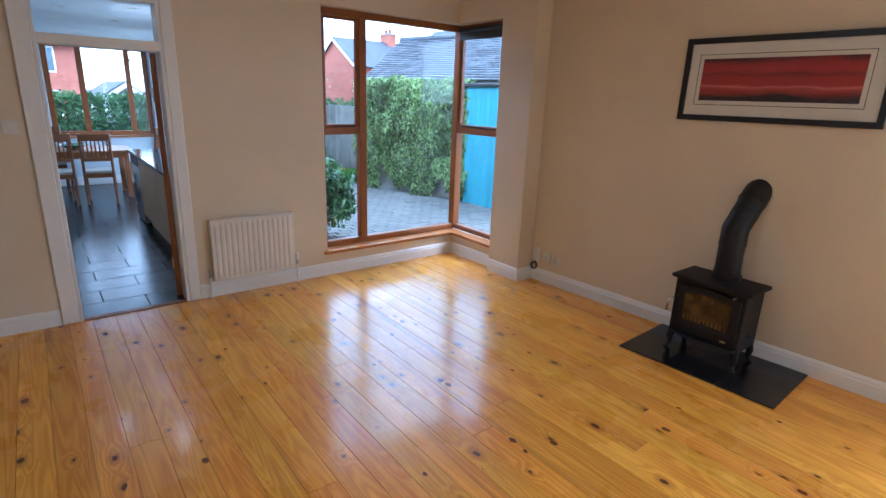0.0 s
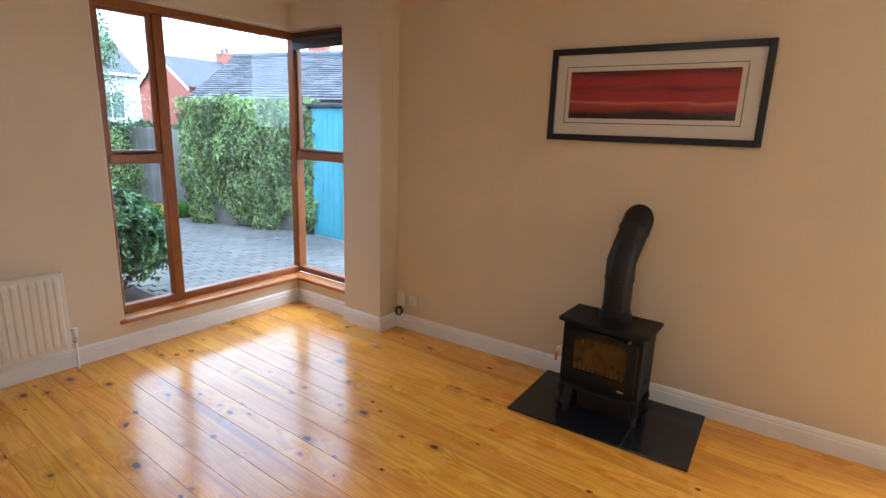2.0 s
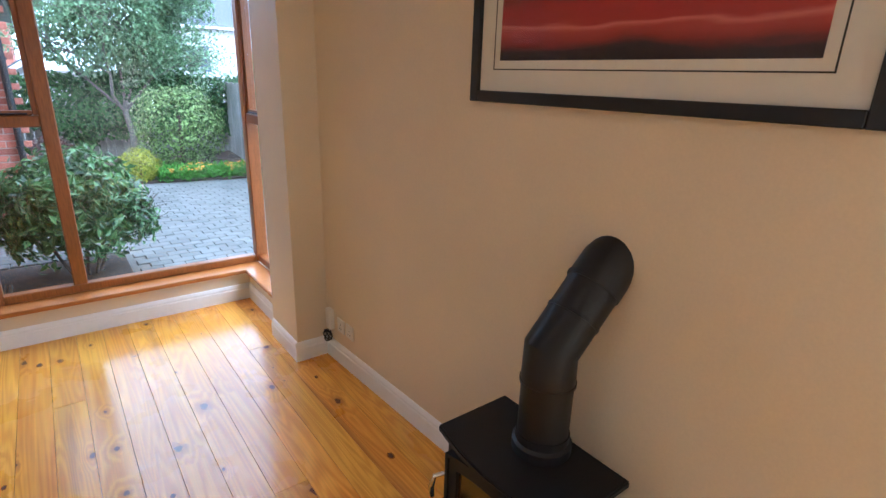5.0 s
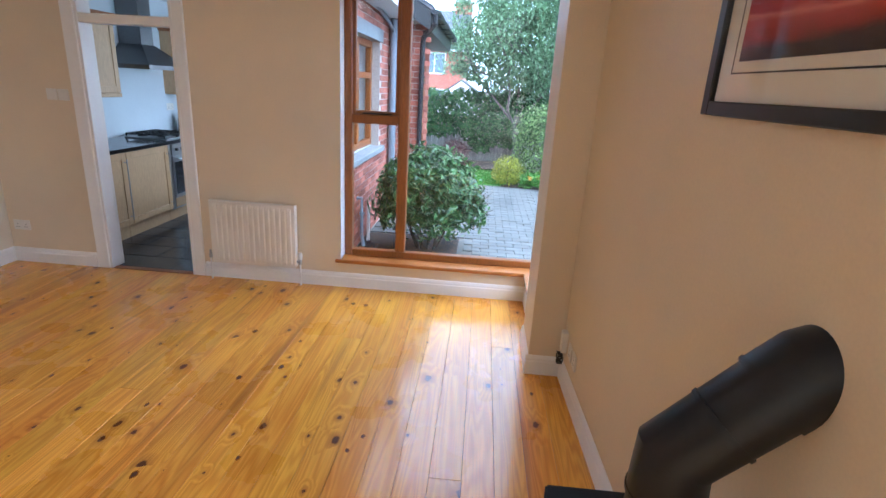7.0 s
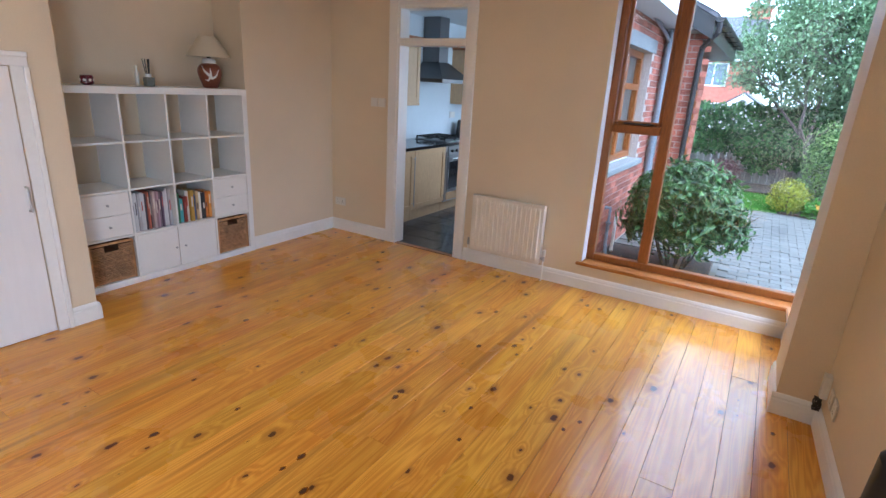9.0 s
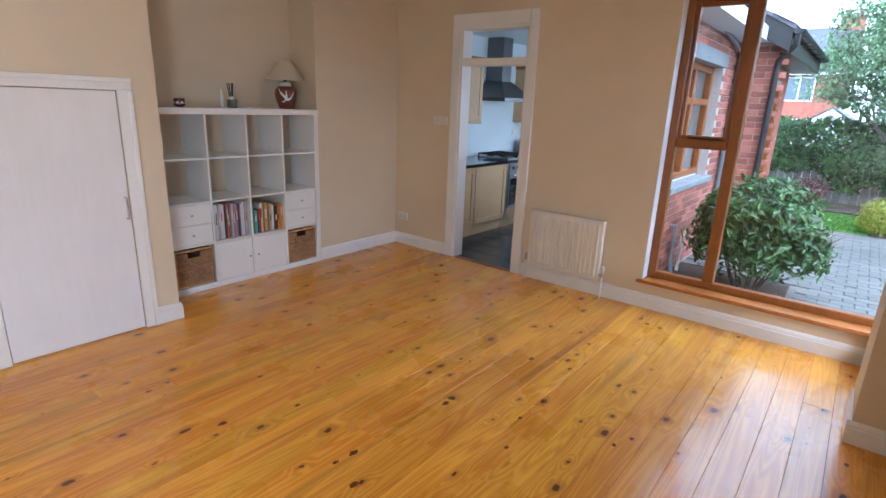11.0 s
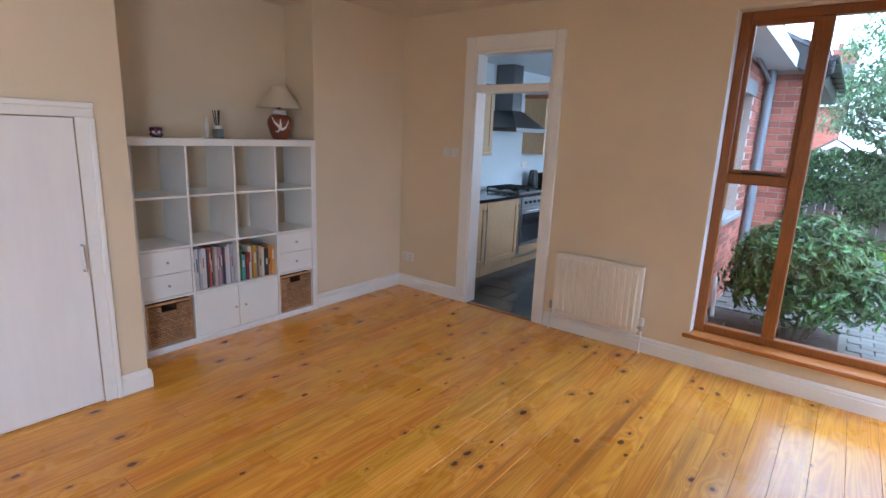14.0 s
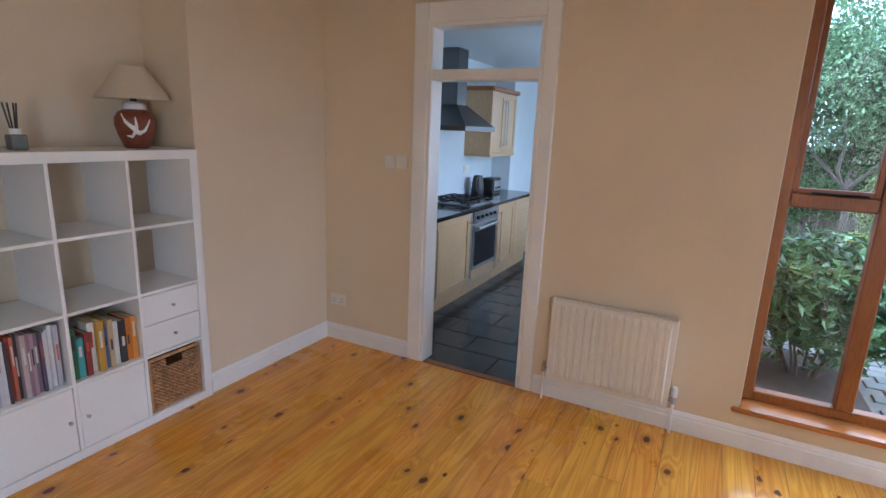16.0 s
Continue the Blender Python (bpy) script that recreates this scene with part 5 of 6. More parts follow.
def chair(at, rz):
    """A slat-back chair that faces +y."""
    c = thing("dining_chair", "brown wooden slat-back dining chair with a pale seat", "chair", "chairs round the table", at=at, rz=rz)
    for x in (-0.20, 0.165):
        part("front_leg", box(x, x + 0.035, 0.165, 0.20, 0, 0.43, 0.004), CHAIRW, c)
        part("back_leg", tube(((x + 0.018, -0.25, 0), (x + 0.018, -0.20, 0.43), (x + 0.018, -0.215, 0.66), (x + 0.018, -0.26, 0.98)), 0.019, 8), CHAIRW, c, smooth=True)
        part("side_stretcher", box(x + 0.008, x + 0.026, -0.21, 0.17, 0.20, 0.235), CHAIRW, c)
    part("seat_rail", box(-0.18, 0.18, 0.17, 0.195, 0.37, 0.43), CHAIRW, c)
    part("seat_rail", box(-0.18, 0.18, -0.205, -0.185, 0.37, 0.43), CHAIRW, c)
    part("seat", box(-0.205, 0.205, -0.19, 0.215, 0.43, 0.47, 0.015, segs=2), SEAT, c, "pale upholstered seat pad")
    part("top_rail", box(-0.185, 0.185, -0.275, -0.245, 0.88, 0.98, 0.008), CHAIRW, c)
    part("lower_rail", box(-0.17, 0.17, -0.23, -0.205, 0.60, 0.65, 0.005), CHAIRW, c)
    for k in range(7):
        x = -0.15 + k * 0.05
        part("slat", rod((x, -0.218, 0.64), (x, -0.258, 0.89), 0.010, segs=6), CHAIRW, c)
    return c


first = chair((-3.42, 4.98, 0), 4)
first.scale.z = 1.06
copy_thing(first, pose(-2.90, 4.95, 0, 0, 0, -6))
copy_thing(first, pose(-3.45, 6.18, 0, 0, 0, 180))
copy_thing(first, pose(-2.15, 5.75, 0, 0, 0, 95))
bowl = thing("fruit_bowl", "wide green glazed bowl on the dining table", "bowl", at=(-3.15, 5.45, 0.75))
GREENB = material("green_glaze", (0.05, 0.14, 0.07), 0.2, grain=0.2)
part("bowl", lathe(((0.06, 0), (0.065, 0.01), (0.15, 0.04), (0.20, 0.075), (0.193, 0.078), (0.14, 0.05), (0.05, 0.02)), segs=28), GREENB, bowl, smooth=True)

# ---- brick extension outside ----
brick_mesh = mesh_of(box(-0.1075, 0.1075, -0.006, 0.02, -0.0325, 0.0325, 0.003), "brick", BRICK)


def brick_panel(wall_ob, place, length, z0, z1, holes, left, count):
    """Stretcher courses as pieces; place(s, z) gives the pose of a brick at s along the wall. Past the count they are skipped to a joined part."""
    made, rest_v, rest_f = 0, [], []
    base = [v.co.copy() for v in brick_mesh.vertices]
    polys = [tuple(p.vertices) for p in brick_mesh.polygons]
    r = 0
    z = z0
    while z < z1:
        s = (0.1125 if r % 2 else 0.0)
        while s < length:
            if not any(a - 0.09 < s < b + 0.09 and c - 0.02 < z < d + 0.02 for a, b, c, d in holes):
                m = place(s, z)
                if made < count:
                    piece("brick", brick_mesh, wall_ob, m)
                    made += 1
                else:
                    k = len(rest_v)
                    rest_v += [tuple(m @ v) for v in base]
                    rest_f += [tuple(i + k for i in p) for p in polys]
            s += 0.225
        z += 0.075
        r += 1
    if rest_v:
        me = mesh_raw("brickwork", rest_v, rest_f, BRICK_FAR)
        ob = new("brickwork", me)
        ob.parent = wall_ob
        ob["kind"] = "stuff"


BRICK_FAR = material("red_brick_joined", (0.36, 0.125, 0.085), 0.85, grain=0.22, grain_scale=45, stain=0.15, bump=0.5, per_piece=0.28, per_island=True)
bm = box(-1.87, -1.765, 0.30, 1.25, -0.2, 3.4)
box(-1.87, -1.765, 2.75, 3.40, -0.2, 3.4, bm=bm)
box(-1.87, -1.765, 1.25, 2.75, -0.2, 0.86, bm=bm)
box(-1.87, -1.765, 1.25, 2.75, 2.12, 3.4, bm=bm)
brick_wall_1 = structure("brick_wall_near", bm, MORTAR, "red brick outer wall of the kitchen", "wall")
bm = box(-1.765, -1.345, 3.41, 3.429, -0.2, 2.45)
box(-1.449, -1.345, 3.429, 3.55, -0.2, 2.45, bm=bm)
brick_wall_2 = structure("brick_wall_step", bm, MORTAR, "red brick end of the projecting dining extension", "wall")
box_far = box(-1.63, -1.60, 4.0, 6.4, -0.2, 0.4)
box(-1.63, -1.60, 3.552, 4.0, -0.2, 2.45, bm=box_far)
box(-1.63, -1.60, 6.4, 7.0, -0.2, 2.45, bm=box_far)
box(-1.63, -1.60, 4.0, 6.4, 2.15, 2.45, bm=box_far)
structure("brick_wall_far", box_far, FARBRICK, "red brick side of the dining extension", "wall")
part("window_sill", box(-1.87, -1.70, 1.15, 2.85, 0.80, 0.865, 0.008), STONE, bpy.data.objects["window_3"], "grey stone outer sill")
part("lintel", box(-1.77, -1.752, 1.10, 2.90, 2.12, 2.27, 0.004), STONE, bpy.data.objects["window_3"], "grey stone lintel")

fascia = thing("eaves", "black timber fascia and gutter of the low tiled roof", "roof edge")
bm = prism(((-1.20, 2.32), (-1.20, 2.56), (-2.3, 3.18), (-2.3, 2.94)), "y", 3.17, 3.215)
part("bargeboard", bm, BLACK, fascia)
part("soffit", box(-1.599, -1.23, 3.56, 7.2, 2.32, 2.345), BLACK, fascia)
part("fascia_board", box(-1.23, -1.205, 3.216, 7.2, 2.32, 2.55, 0.003), BLACK, fascia)
bm = bmesh.new()     # a half-round gutter with a lip and stopped ends
rings = [[bm.verts.new((-1.145 + r * math.cos(math.pi * (1 + i / 10)), y, 2.56 + r * math.sin(math.pi * (1 + i / 10)))) for r in (0.058, 0.052) for i in range(11)] for y in (3.12, 7.25)]
for i in range(10):
    bm.faces.new((rings[0][i], rings[0][i + 1], rings[1][i + 1], rings[1][i]))
    bm.faces.new((rings[0][11 + i], rings[1][11 + i], rings[1][12 + i], rings[0][12 + i]))
for i in (0, 10):
    bm.faces.new((rings[0][i], rings[1][i], rings[1][11 + i], rings[0][11 + i]))
for ring in rings:
    bm.faces.new(ring[:11])
bmesh.ops.recalc_face_normals(bm, faces=bm.faces[:])
part("gutter", bm, PIPEB, fascia, "black half-round gutter")
for k in range(6):
    part("gutter_bracket", box(-1.215, -1.085, 3.4 + k * 0.72, 3.425 + k * 0.72, 2.49, 2.503), PIPEB, fascia)
roofv = bmesh.new()
box(-2.3, -1.18, 3.14, 7.25, 0, 0.045, bm=roofv)
for v in roofv.verts:
    v.co.z += 2.555 + (-1.18 - v.co.x) * 0.563
part("roof_deck", roofv, SLATER, fascia)
for k in range(22):          # the outermost slates along the verge and the eaves
    tile_ = box(-0.13, 0.13, -0.09, 0.09, 0, 0.012)
    for v in tile_.verts:
        v.co.x += -1.30
        v.co.y += 3.22 + k * 0.185
        v.co.z += 2.605 + (-1.18 - v.co.x) * 0.54
    part("slate", tile_, SLATER, fascia)


def pipe_thing(name, label, pts, r, mat, clips):
    o = thing(name, label, "pipe")
    part("pipe", tube(pts, r, 12), mat, o, smooth=True)
    for c in clips:
        part("clip", rod((c[0], c[1], c[2] - 0.012), (c[0], c[1], c[2] + 0.012), r + 0.009, segs=12), mat, o)
    return o


pipe_thing("downpipe", "black plastic rainwater downpipe on the brick corner", ((-1.145, 3.20, 2.51), (-1.145, 3.20, 2.40), (-1.30, 3.33, 2.24), (-1.31, 3.345, 2.12), (-1.31, 3.345, -0.15)), 0.034, PIPEB, ((-1.31, 3.345, 1.75), (-1.31, 3.345, 0.85)))
pipe_thing("downpipe", "pale grey soil pipe in the corner of the brickwork", ((-1.69, 3.30, -0.15), (-1.69, 3.30, 3.3)), 0.05, PIPEG, ((-1.69, 3.30, 2.2), (-1.69, 3.30, 0.95)))
pipe_thing("waste_pipe", "pale grey branch pipe sloping along the brick wall", ((-1.71, 1.0, 2.62), (-1.71, 3.0, 2.38), (-1.69, 3.28, 2.30)), 0.022, PIPEG, ())
pipe_thing("waste_pipe", "grey sink waste pipe dropping to a gully", ((-1.76, 1.55, 0.42), (-1.70, 1.55, 0.42), (-1.70, 1.55, 0.0), (-1.66, 1.5, -0.13)), 0.02, PIPEG, ((-1.70, 1.55, 0.25),))
pipe_thing("waste_pipe", "white overflow pipe sloping to a gully", ((-1.71, 1.95, 0.25), (-1.64, 1.62, -0.08)), 0.019, PLASTIC, ())
gully = thing("drain_gully", "black plastic drain gully by the wall", "drain")
part("frame", box(-1.74, -1.52, 1.36, 1.66, -0.155, -0.115, 0.006), BLACK, gully)
for k in range(6):
    part("grate_bar", box(-1.72 + k * 0.033, -1.705 + k * 0.033, 1.38, 1.64, -0.115, -0.108), IRON, gully)

# ---- ground, patio edge, lawn, borders ----
GZ = -0.15
structure("ground", box(-300, 300, -200, 400, -0.6, -0.19), SOIL, "bare earth round the house and beyond", "ground")
structure("lawn", box(-1.60, 1.4, 6.02, 7.9, -0.2, -0.135, 0.01), LAWN, "short green lawn beyond the patio", "lawn")
structure("planting_bed", prism(((-3.4, 7.9), (6.0, 7.9), (6.0, 9.3), (-3.4, 9.3)), "z", -0.2, -0.10), SOIL, "dark soil bed under the fence", "planting bed")
structure("planting_bed_side", prism(((0.0, 6.02), (3.0, 5.6), (3.0, 7.9), (1.4, 7.9)), "z", -0.2, -0.115), SOIL, "planted border beside the patio", "planting bed")
structure("planting_bed_bush", box(-1.765, -0.62, 0.32, 2.2, -0.2, -0.142, 0.006), SOIL, "soil bed round the laurel bush", "planting bed")


def leaves(name, mat, parent, spots, size, seed, flat=0.0, lift=0.0):
    """Many small folded leaves, each two quads, as one part. spots: (place, outward way)."""
    r = random.Random(seed)
    v, f = [], []
    for p, way in spots:
        p = Vector(p)
        w = Vector(way) if way is not None else Vector((0, 0, 1))
        d = Vector((r.gauss(0, 1), r.gauss(0, 1), r.gauss(0, 1)))
        along = (d - w * d.dot(w) * flat + Vector((0, 0, lift))).normalized()
        side = along.cross(w + Vector((r.gauss(0, 0.35), r.gauss(0, 0.35), r.gauss(0, 0.35)))).normalized()
        up = side.cross(along).normalized()
        s = size * r.uniform(0.6, 1.25)
        wd = s * r.uniform(0.36, 0.5)
        k = len(v)
        fold = up * s * 0.10
        v += [tuple(p), tuple(p + along * s * 0.5 + side * wd * 0.5 + fold), tuple(p + along * s * 0.5 - side * wd * 0.5 + fold), tuple(p + along * s - up * s * 0.08), tuple(p + along * s * 0.5)]
        f += [(k, k + 4, k + 1), (k, k + 2, k + 4), (k + 1, k + 4, k + 3), (k + 4, k + 2, k + 3)]
    ob = new(name, mesh_raw(name, v, f, mat))
    if parent is not None:
        ob.parent = parent
    ob["kind"] = "stuff"
    return ob


def shell_spots(c, r, n_, seed, rough=0.12, inner=0.25, low=-1.0):
    """Places near the surface of a lumpy ellipsoid, with ways outward."""
    g = random.Random(seed)
    out = []
    while len(out) < n_:
        d = Vector((g.gauss(0, 1), g.gauss(0, 1), g.gauss(0, 1))).normalized()
        if d.z < low:
            continue
        lump = 1 + rough * noise.noise(d * 2.3 + Vector((seed, 0, 0))) * 2 + rough * 0.6 * noise.noise(d * 6 + Vector((0, seed, 0)))
        k = (1 - inner * g.random() ** 2) * lump
        out.append(((c[0] + d.x * r[0] * k, c[1] + d.y * r[1] * k, c[2] + d.z * r[2] * k), d))
    return out


def branches(bm, g, p, way, length, r, depth, spread, tips):
    """A limb that forks into thinner ones."""
    q = p + way * length
    mid = p + way * length * 0.5 + Vector((g.gauss(0, 1), g.gauss(0, 1), g.gauss(0, 1))) * length * 0.06
    tube((p, mid, q), [r, r * 0.85, r * 0.68], 6 if depth > 1 else 5, bm)
    if depth == 0:
        tips.append(q)
        return
    for _ in range(3 if depth > 1 else 2):
        w = (way + Vector((g.gauss(0, 1), g.gauss(0, 1), g.gauss(0, 0.7))) * spread).normalized()
        branches(bm, g, q, w, length * g.uniform(0.6, 0.85), r * 0.62, depth - 1, spread, tips)


# laurel bush
bush = thing("laurel_bush", "rounded glossy dark-green laurel bush outside the window", "bush")
BC = Vector((-0.98, 1.72, 0.41))
g = random.Random(3)
bm = bmesh.new()
tips = []
for k in range(9):
    a = 2 * math.pi * k / 9
    w = Vector((math.cos(a) * 0.42, math.sin(a) * 0.36, 1)).normalized()
    branches(bm, g, Vector((BC.x + 0.1 * math.cos(a), BC.y + 0.08 * math.sin(a), -0.16)), w, 0.34, 0.013, 3, 0.30, tips)
part("stems", bm, TWIG, bush, "thin bare brown stems")
spots = shell_spots(BC, (0.58, 0.48, 0.54), 4600, 5, 0.15, 0.45, -0.45) + shell_spots(BC, (0.58, 0.48, 0.54), 900, 7, 0.15, 0.5, -0.8)
leaves("leaves", LEAF, bush, spots, 0.10, 6, 0.6)

# ivy wall
iv = thing("ivy_wall", "tall garden wall thickly overgrown with green ivy", "ivy wall")
A, B = Vector((1.98, 5.35, 0)), Vector((2.78, 2.90, 0))
wd = (B - A).normalized()
nrm = Vector((-wd.y, wd.x, 0))
if nrm.x > 0:
    nrm = -nrm
q = A - nrm * 0.25
q2 = B - nrm * 0.25
bm = prism(((A.x, A.y), (B.x, B.y), (q2.x, q2.y), (q.x, q.y)), "z", -0.2, 1.9)
part("masonry", bm, CONCRETE, iv, "grey garden wall")
g = random.Random(8)
spots = []
L = (B - A).length
while len(spots) < 13000:
    s, z = g.random() * (L + 0.2) - 0.15, g.uniform(GZ + 0.05, 2.05)
    if noise.noise(Vector((s * 2.2, z * 1.1, 3))) + (z - 0.5) * 0.6 < -0.32:
        continue
    out = 0.06 + 0.17 * (0.5 + noise.noise(Vector((s * 2.4, z * 2.0, 0)))) + 0.10 * g.random() + 0.05 * noise.noise(Vector((s * 7, z * 7, 1)))
    top = 0.10 * noise.noise(Vector((s * 3, 0, 7)))
    p = A + wd * s + nrm * out
    spots.append(((p.x, p.y, min(z + top, 2.1)), nrm + Vector((0, 0, 0.5))))
for _ in range(1800):
    s = g.random() * L
    p = A + wd * s - nrm * g.uniform(-0.1, 0.35)
    spots.append(((p.x, p.y, 1.95 + 0.14 * g.random() + 0.1 * noise.noise(Vector((s * 3, 0, 7)))), Vector((0, 0, 1))))
leaves("ivy", IVY, iv, spots, 0.085, 9, 0.7, -0.6)

# teal shed
shed = thing("garden_shed", "teal painted timber garden shed with a flat roof", "shed")
for k in range(14):
    y = 2.85 - (k + 1) * 0.125
    part("board", box(2.56, 2.585, y + 0.002, y + 0.123, -0.13, 1.92, 0.003), TEAL, shed)
part("shed_body", box(2.585, 4.2, 1.1, 2.848, -0.15, 1.92), TEAL, shed)
part("roof", box(2.50, 4.3, 1.0, 2.92, 1.92, 1.97, 0.006), BLACK, shed)
part("base", box(2.55, 4.2, 1.1, 2.85, -0.19, -0.14), CONCRETE, shed)

# slated outbuilding behind the ivy
E0, E1, R0, R1 = Vector((1.95, 5.5, 2.02)), Vector((3.25, 1.2, 2.02)), Vector((4.0, 7.2, 3.05)), Vector((6.2, 1.3, 3.15))
outb = thing("outbuilding", "low outbuilding with a mossy grey slate roof", "outbuilding")
bm = bmesh.new()
lo = [bm.verts.new((p.x, p.y, -0.2)) for p in (E0, E1, R1, R0)]
hi = [bm.verts.new(p - Vector((0, 0, 0.05))) for p in (E0, E1, R1, R0)]
for i in range(4):
    bm.faces.new((lo[i], lo[(i + 1) % 4], hi[(i + 1) % 4], hi[i]))
bm.faces.new(hi), bm.faces.new(lo[::-1])
part("wall", bm, CONCRETE, outb)
g = random.Random(12)
v, f = [], []
rows_, cols_ = 22, 30
up_n = (E1 - E0).cross(R0 - E0).normalized()
if up_n.z < 0:
    up_n = -up_n
for r in range(rows_):
    for c in range(-1, cols_):
        o_ = (0.5 if r % 2 else 0.0)
        a0, a1 = max(0, (c + o_ + 0.02) / cols_), min(1, (c + o_ + 0.98) / cols_)
        if a1 <= a0:
            continue
        b0, b1 = r / rows_, min(1.0, (r + 1.25) / rows_)
        jit = g.uniform(0, 0.006)

        def at_(a, b, h):
            return tuple(E0.lerp(E1, a).lerp(R0.lerp(R1, a), b) + up_n * (h + jit))
        k = len(v)
        v += [at_(a0, b0, 0.035), at_(a1, b0, 0.035), at_(a1, b1, 0.012), at_(a0, b1, 0.012), at_(a0, b0, 0.02), at_(a1, b0, 0.02)]
        f += [(k, k + 1, k + 2, k + 3), (k, k + 4, k + 5, k + 1)]
ob = new("roof_slates", mesh_raw("roof_slates", v, f, SLATER))
ob.parent, ob["kind"] = outb, "stuff"
part("ridge", rod(R0 + Vector((0, 0, 0.02)), R1 + Vector((0, 0, 0.02)), 0.07, segs=8), SLATER, outb)

# fence, hedge on it, tree, border plants
fence = thing("garden_fence", "weathered grey board fence half hidden by hedge", "fence")
board = mesh_of(box(-0.07, 0.07, -0.01, 0.01, 0, 1.0, 0.004), "fence_board", FENCE)
for k in range(60):
    o = piece("fence_board", board, fence, pose(-3.4 + k * 0.148, 9.2, -0.15))
    o.scale.z = 1.15 + 0.02 * math.sin(k * 2.1)
for z in (0.1, 0.75):
    part("rail", box(-3.5, 5.5, 9.22, 9.27, z, z + 0.07), FENCE, fence)
side_fence = thing("garden_fence", "tall weathered grey board fence beside the ivy wall", "fence")
for k in range(26):
    o = piece("fence_board", board, side_fence, pose(2.12 + k * 0.011, 5.45 + k * 0.146, -0.15, 0, 0, 86))
    o.scale.z = 1.62 + 0.015 * math.sin(k * 1.7)
for z in (0.2, 1.2):
    part("rail", prism(((2.145, 5.4), (2.19, 5.4), (2.46, 9.1), (2.42, 9.1)), "z", z, z + 0.07), FENCE, side_fence)
hedge = thing("ivy_hedge", "dark green hedge spilling over the garden fence", "hedge")
g = random.Random(21)
spots = []
while len(spots) < 20000:
    x, z = g.uniform(-3.6, 5.5), g.uniform(-0.1, 1.55)
    if noise.noise(Vector((x * 1.1, z * 1.4, 5))) * 0.8 + (z - 0.38) < 0.0:
        continue
    y = 9.12 - 0.28 * (0.6 + noise.noise(Vector((x * 1.6, z * 1.8, 2)))) - 0.15 * g.random() + (0.25 if z > 1.2 else 0) * g.random()
    spots.append(((x, y, z + 0.1 * noise.noise(Vector((x * 2, 0, 0)))), Vector((0, -1, 0.4))))
leaves("leaves", HEDGE, hedge, spots, 0.11, 22, 0.6)
clump = thing("clipped_hedge", "pale green ivy-covered hedge block by the patio", "hedge")
spots = shell_spots((0.95, 6.95, 0.62), (0.78, 0.45, 0.85), 5200, 31, 0.10, 0.3, -0.9)
leaves("leaves", IVY, clump, spots, 0.075, 32, 0.6)
part("stems", rod((0.95, 6.95, -0.15), (0.95, 6.95, 0.9), 0.05, 0.03), TWIG, clump)
gold = thing("golden_shrub", "small rounded golden-yellow shrub by the lawn", "shrub")
leaves("leaves", YELLOW, gold, shell_spots((0.12, 6.2, 0.12), (0.31, 0.3, 0.30), 1900, 41, 0.1, 0.4, -0.9), 0.055, 42, 0.4)
part("stems", rod((0.12, 6.2, -0.15), (0.12, 6.2, 0.2), 0.02, 0.01), TWIG, gold)
g = random.Random(50)
flowers = thing("border_flowers", "low green border plants with orange-yellow flowers", "flowers")
spots = []
for k in range(2600):
    x, y = g.uniform(0.35, 2.2), g.uniform(5.9, 6.5)
    spots.append(((x, y - (x - 0.35) * 0.12, -0.12 + g.random() * 0.2), Vector((g.gauss(0, 0.5), -0.4, 1)).normalized()))
leaves("leaves", GRASS, flowers, spots, 0.08, 51, 0.3, 0.5)
ORANGE = material("orange_petals", (0.62, 0.27, 0.02), 0.6, per_piece=0.3, per_island=True)
leaves("petals", ORANGE, flowers, [((x + g.gauss(0, 0.02), y + g.gauss(0, 0.02), z + g.gauss(0, 0.01)), (0, -0.5, 1)) for x, y, z in [(g.uniform(0.5, 1.9), g.uniform(5.75, 6.2), g.uniform(0.03, 0.13)) for _ in range(26)] for _ in range(9)], 0.04, 52, 0.7)
red = thing("red_shrub", "small dull red-leaved shrub near the fence", "shrub")
REDL = material("bronze_leaf", (0.10, 0.035, 0.035), 0.5, per_piece=0.4, per_island=True)
leaves("leaves", REDL, red, shell_spots((-1.05, 8.35, 0.15), (0.33, 0.3, 0.3), 1200, 61, 0.15, 0.5, -0.9), 0.07, 62, 0.4)
part("stems", rod((-1.05, 8.35, -0.12), (-1.05, 8.35, 0.2), 0.02, 0.01), TWIG, red)

tree = thing("birch_tree", "tall airy birch tree behind the lawn", "tree")
g = random.Random(70)
bm = bmesh.new()
tips = []
tube(((0.35, 8.7, -0.15), (0.38, 8.72, 0.4), (0.30, 8.75, 0.9)), [0.075, 0.06, 0.052], 8, bm)
for w in ((-0.7, 0.1, 0.8), (0.65, -0.1, 0.8), (0.05, 0.2, 1.0), (-0.2, -0.4, 0.8), (0.3, 0.3, 0.8)):
    branches(bm, g, Vector((0.30, 8.75, 0.85)), Vector(w).normalized(), 0.85, 0.035, 4, 0.42, tips)
part("trunk", bm, BARK, tree, "pale grey trunk and limbs")
spots = []
for t_ in tips:
    for _ in range(26):
        p = t_ + Vector((g.gauss(0, 0.24), g.gauss(0, 0.24), g.gauss(-0.12, 0.26)))
        if p.z > 1.2 + max(0.0, 0.1 - p.x) * 0.5:
            spots.append((tuple(p), Vector((0, 0, 1))))
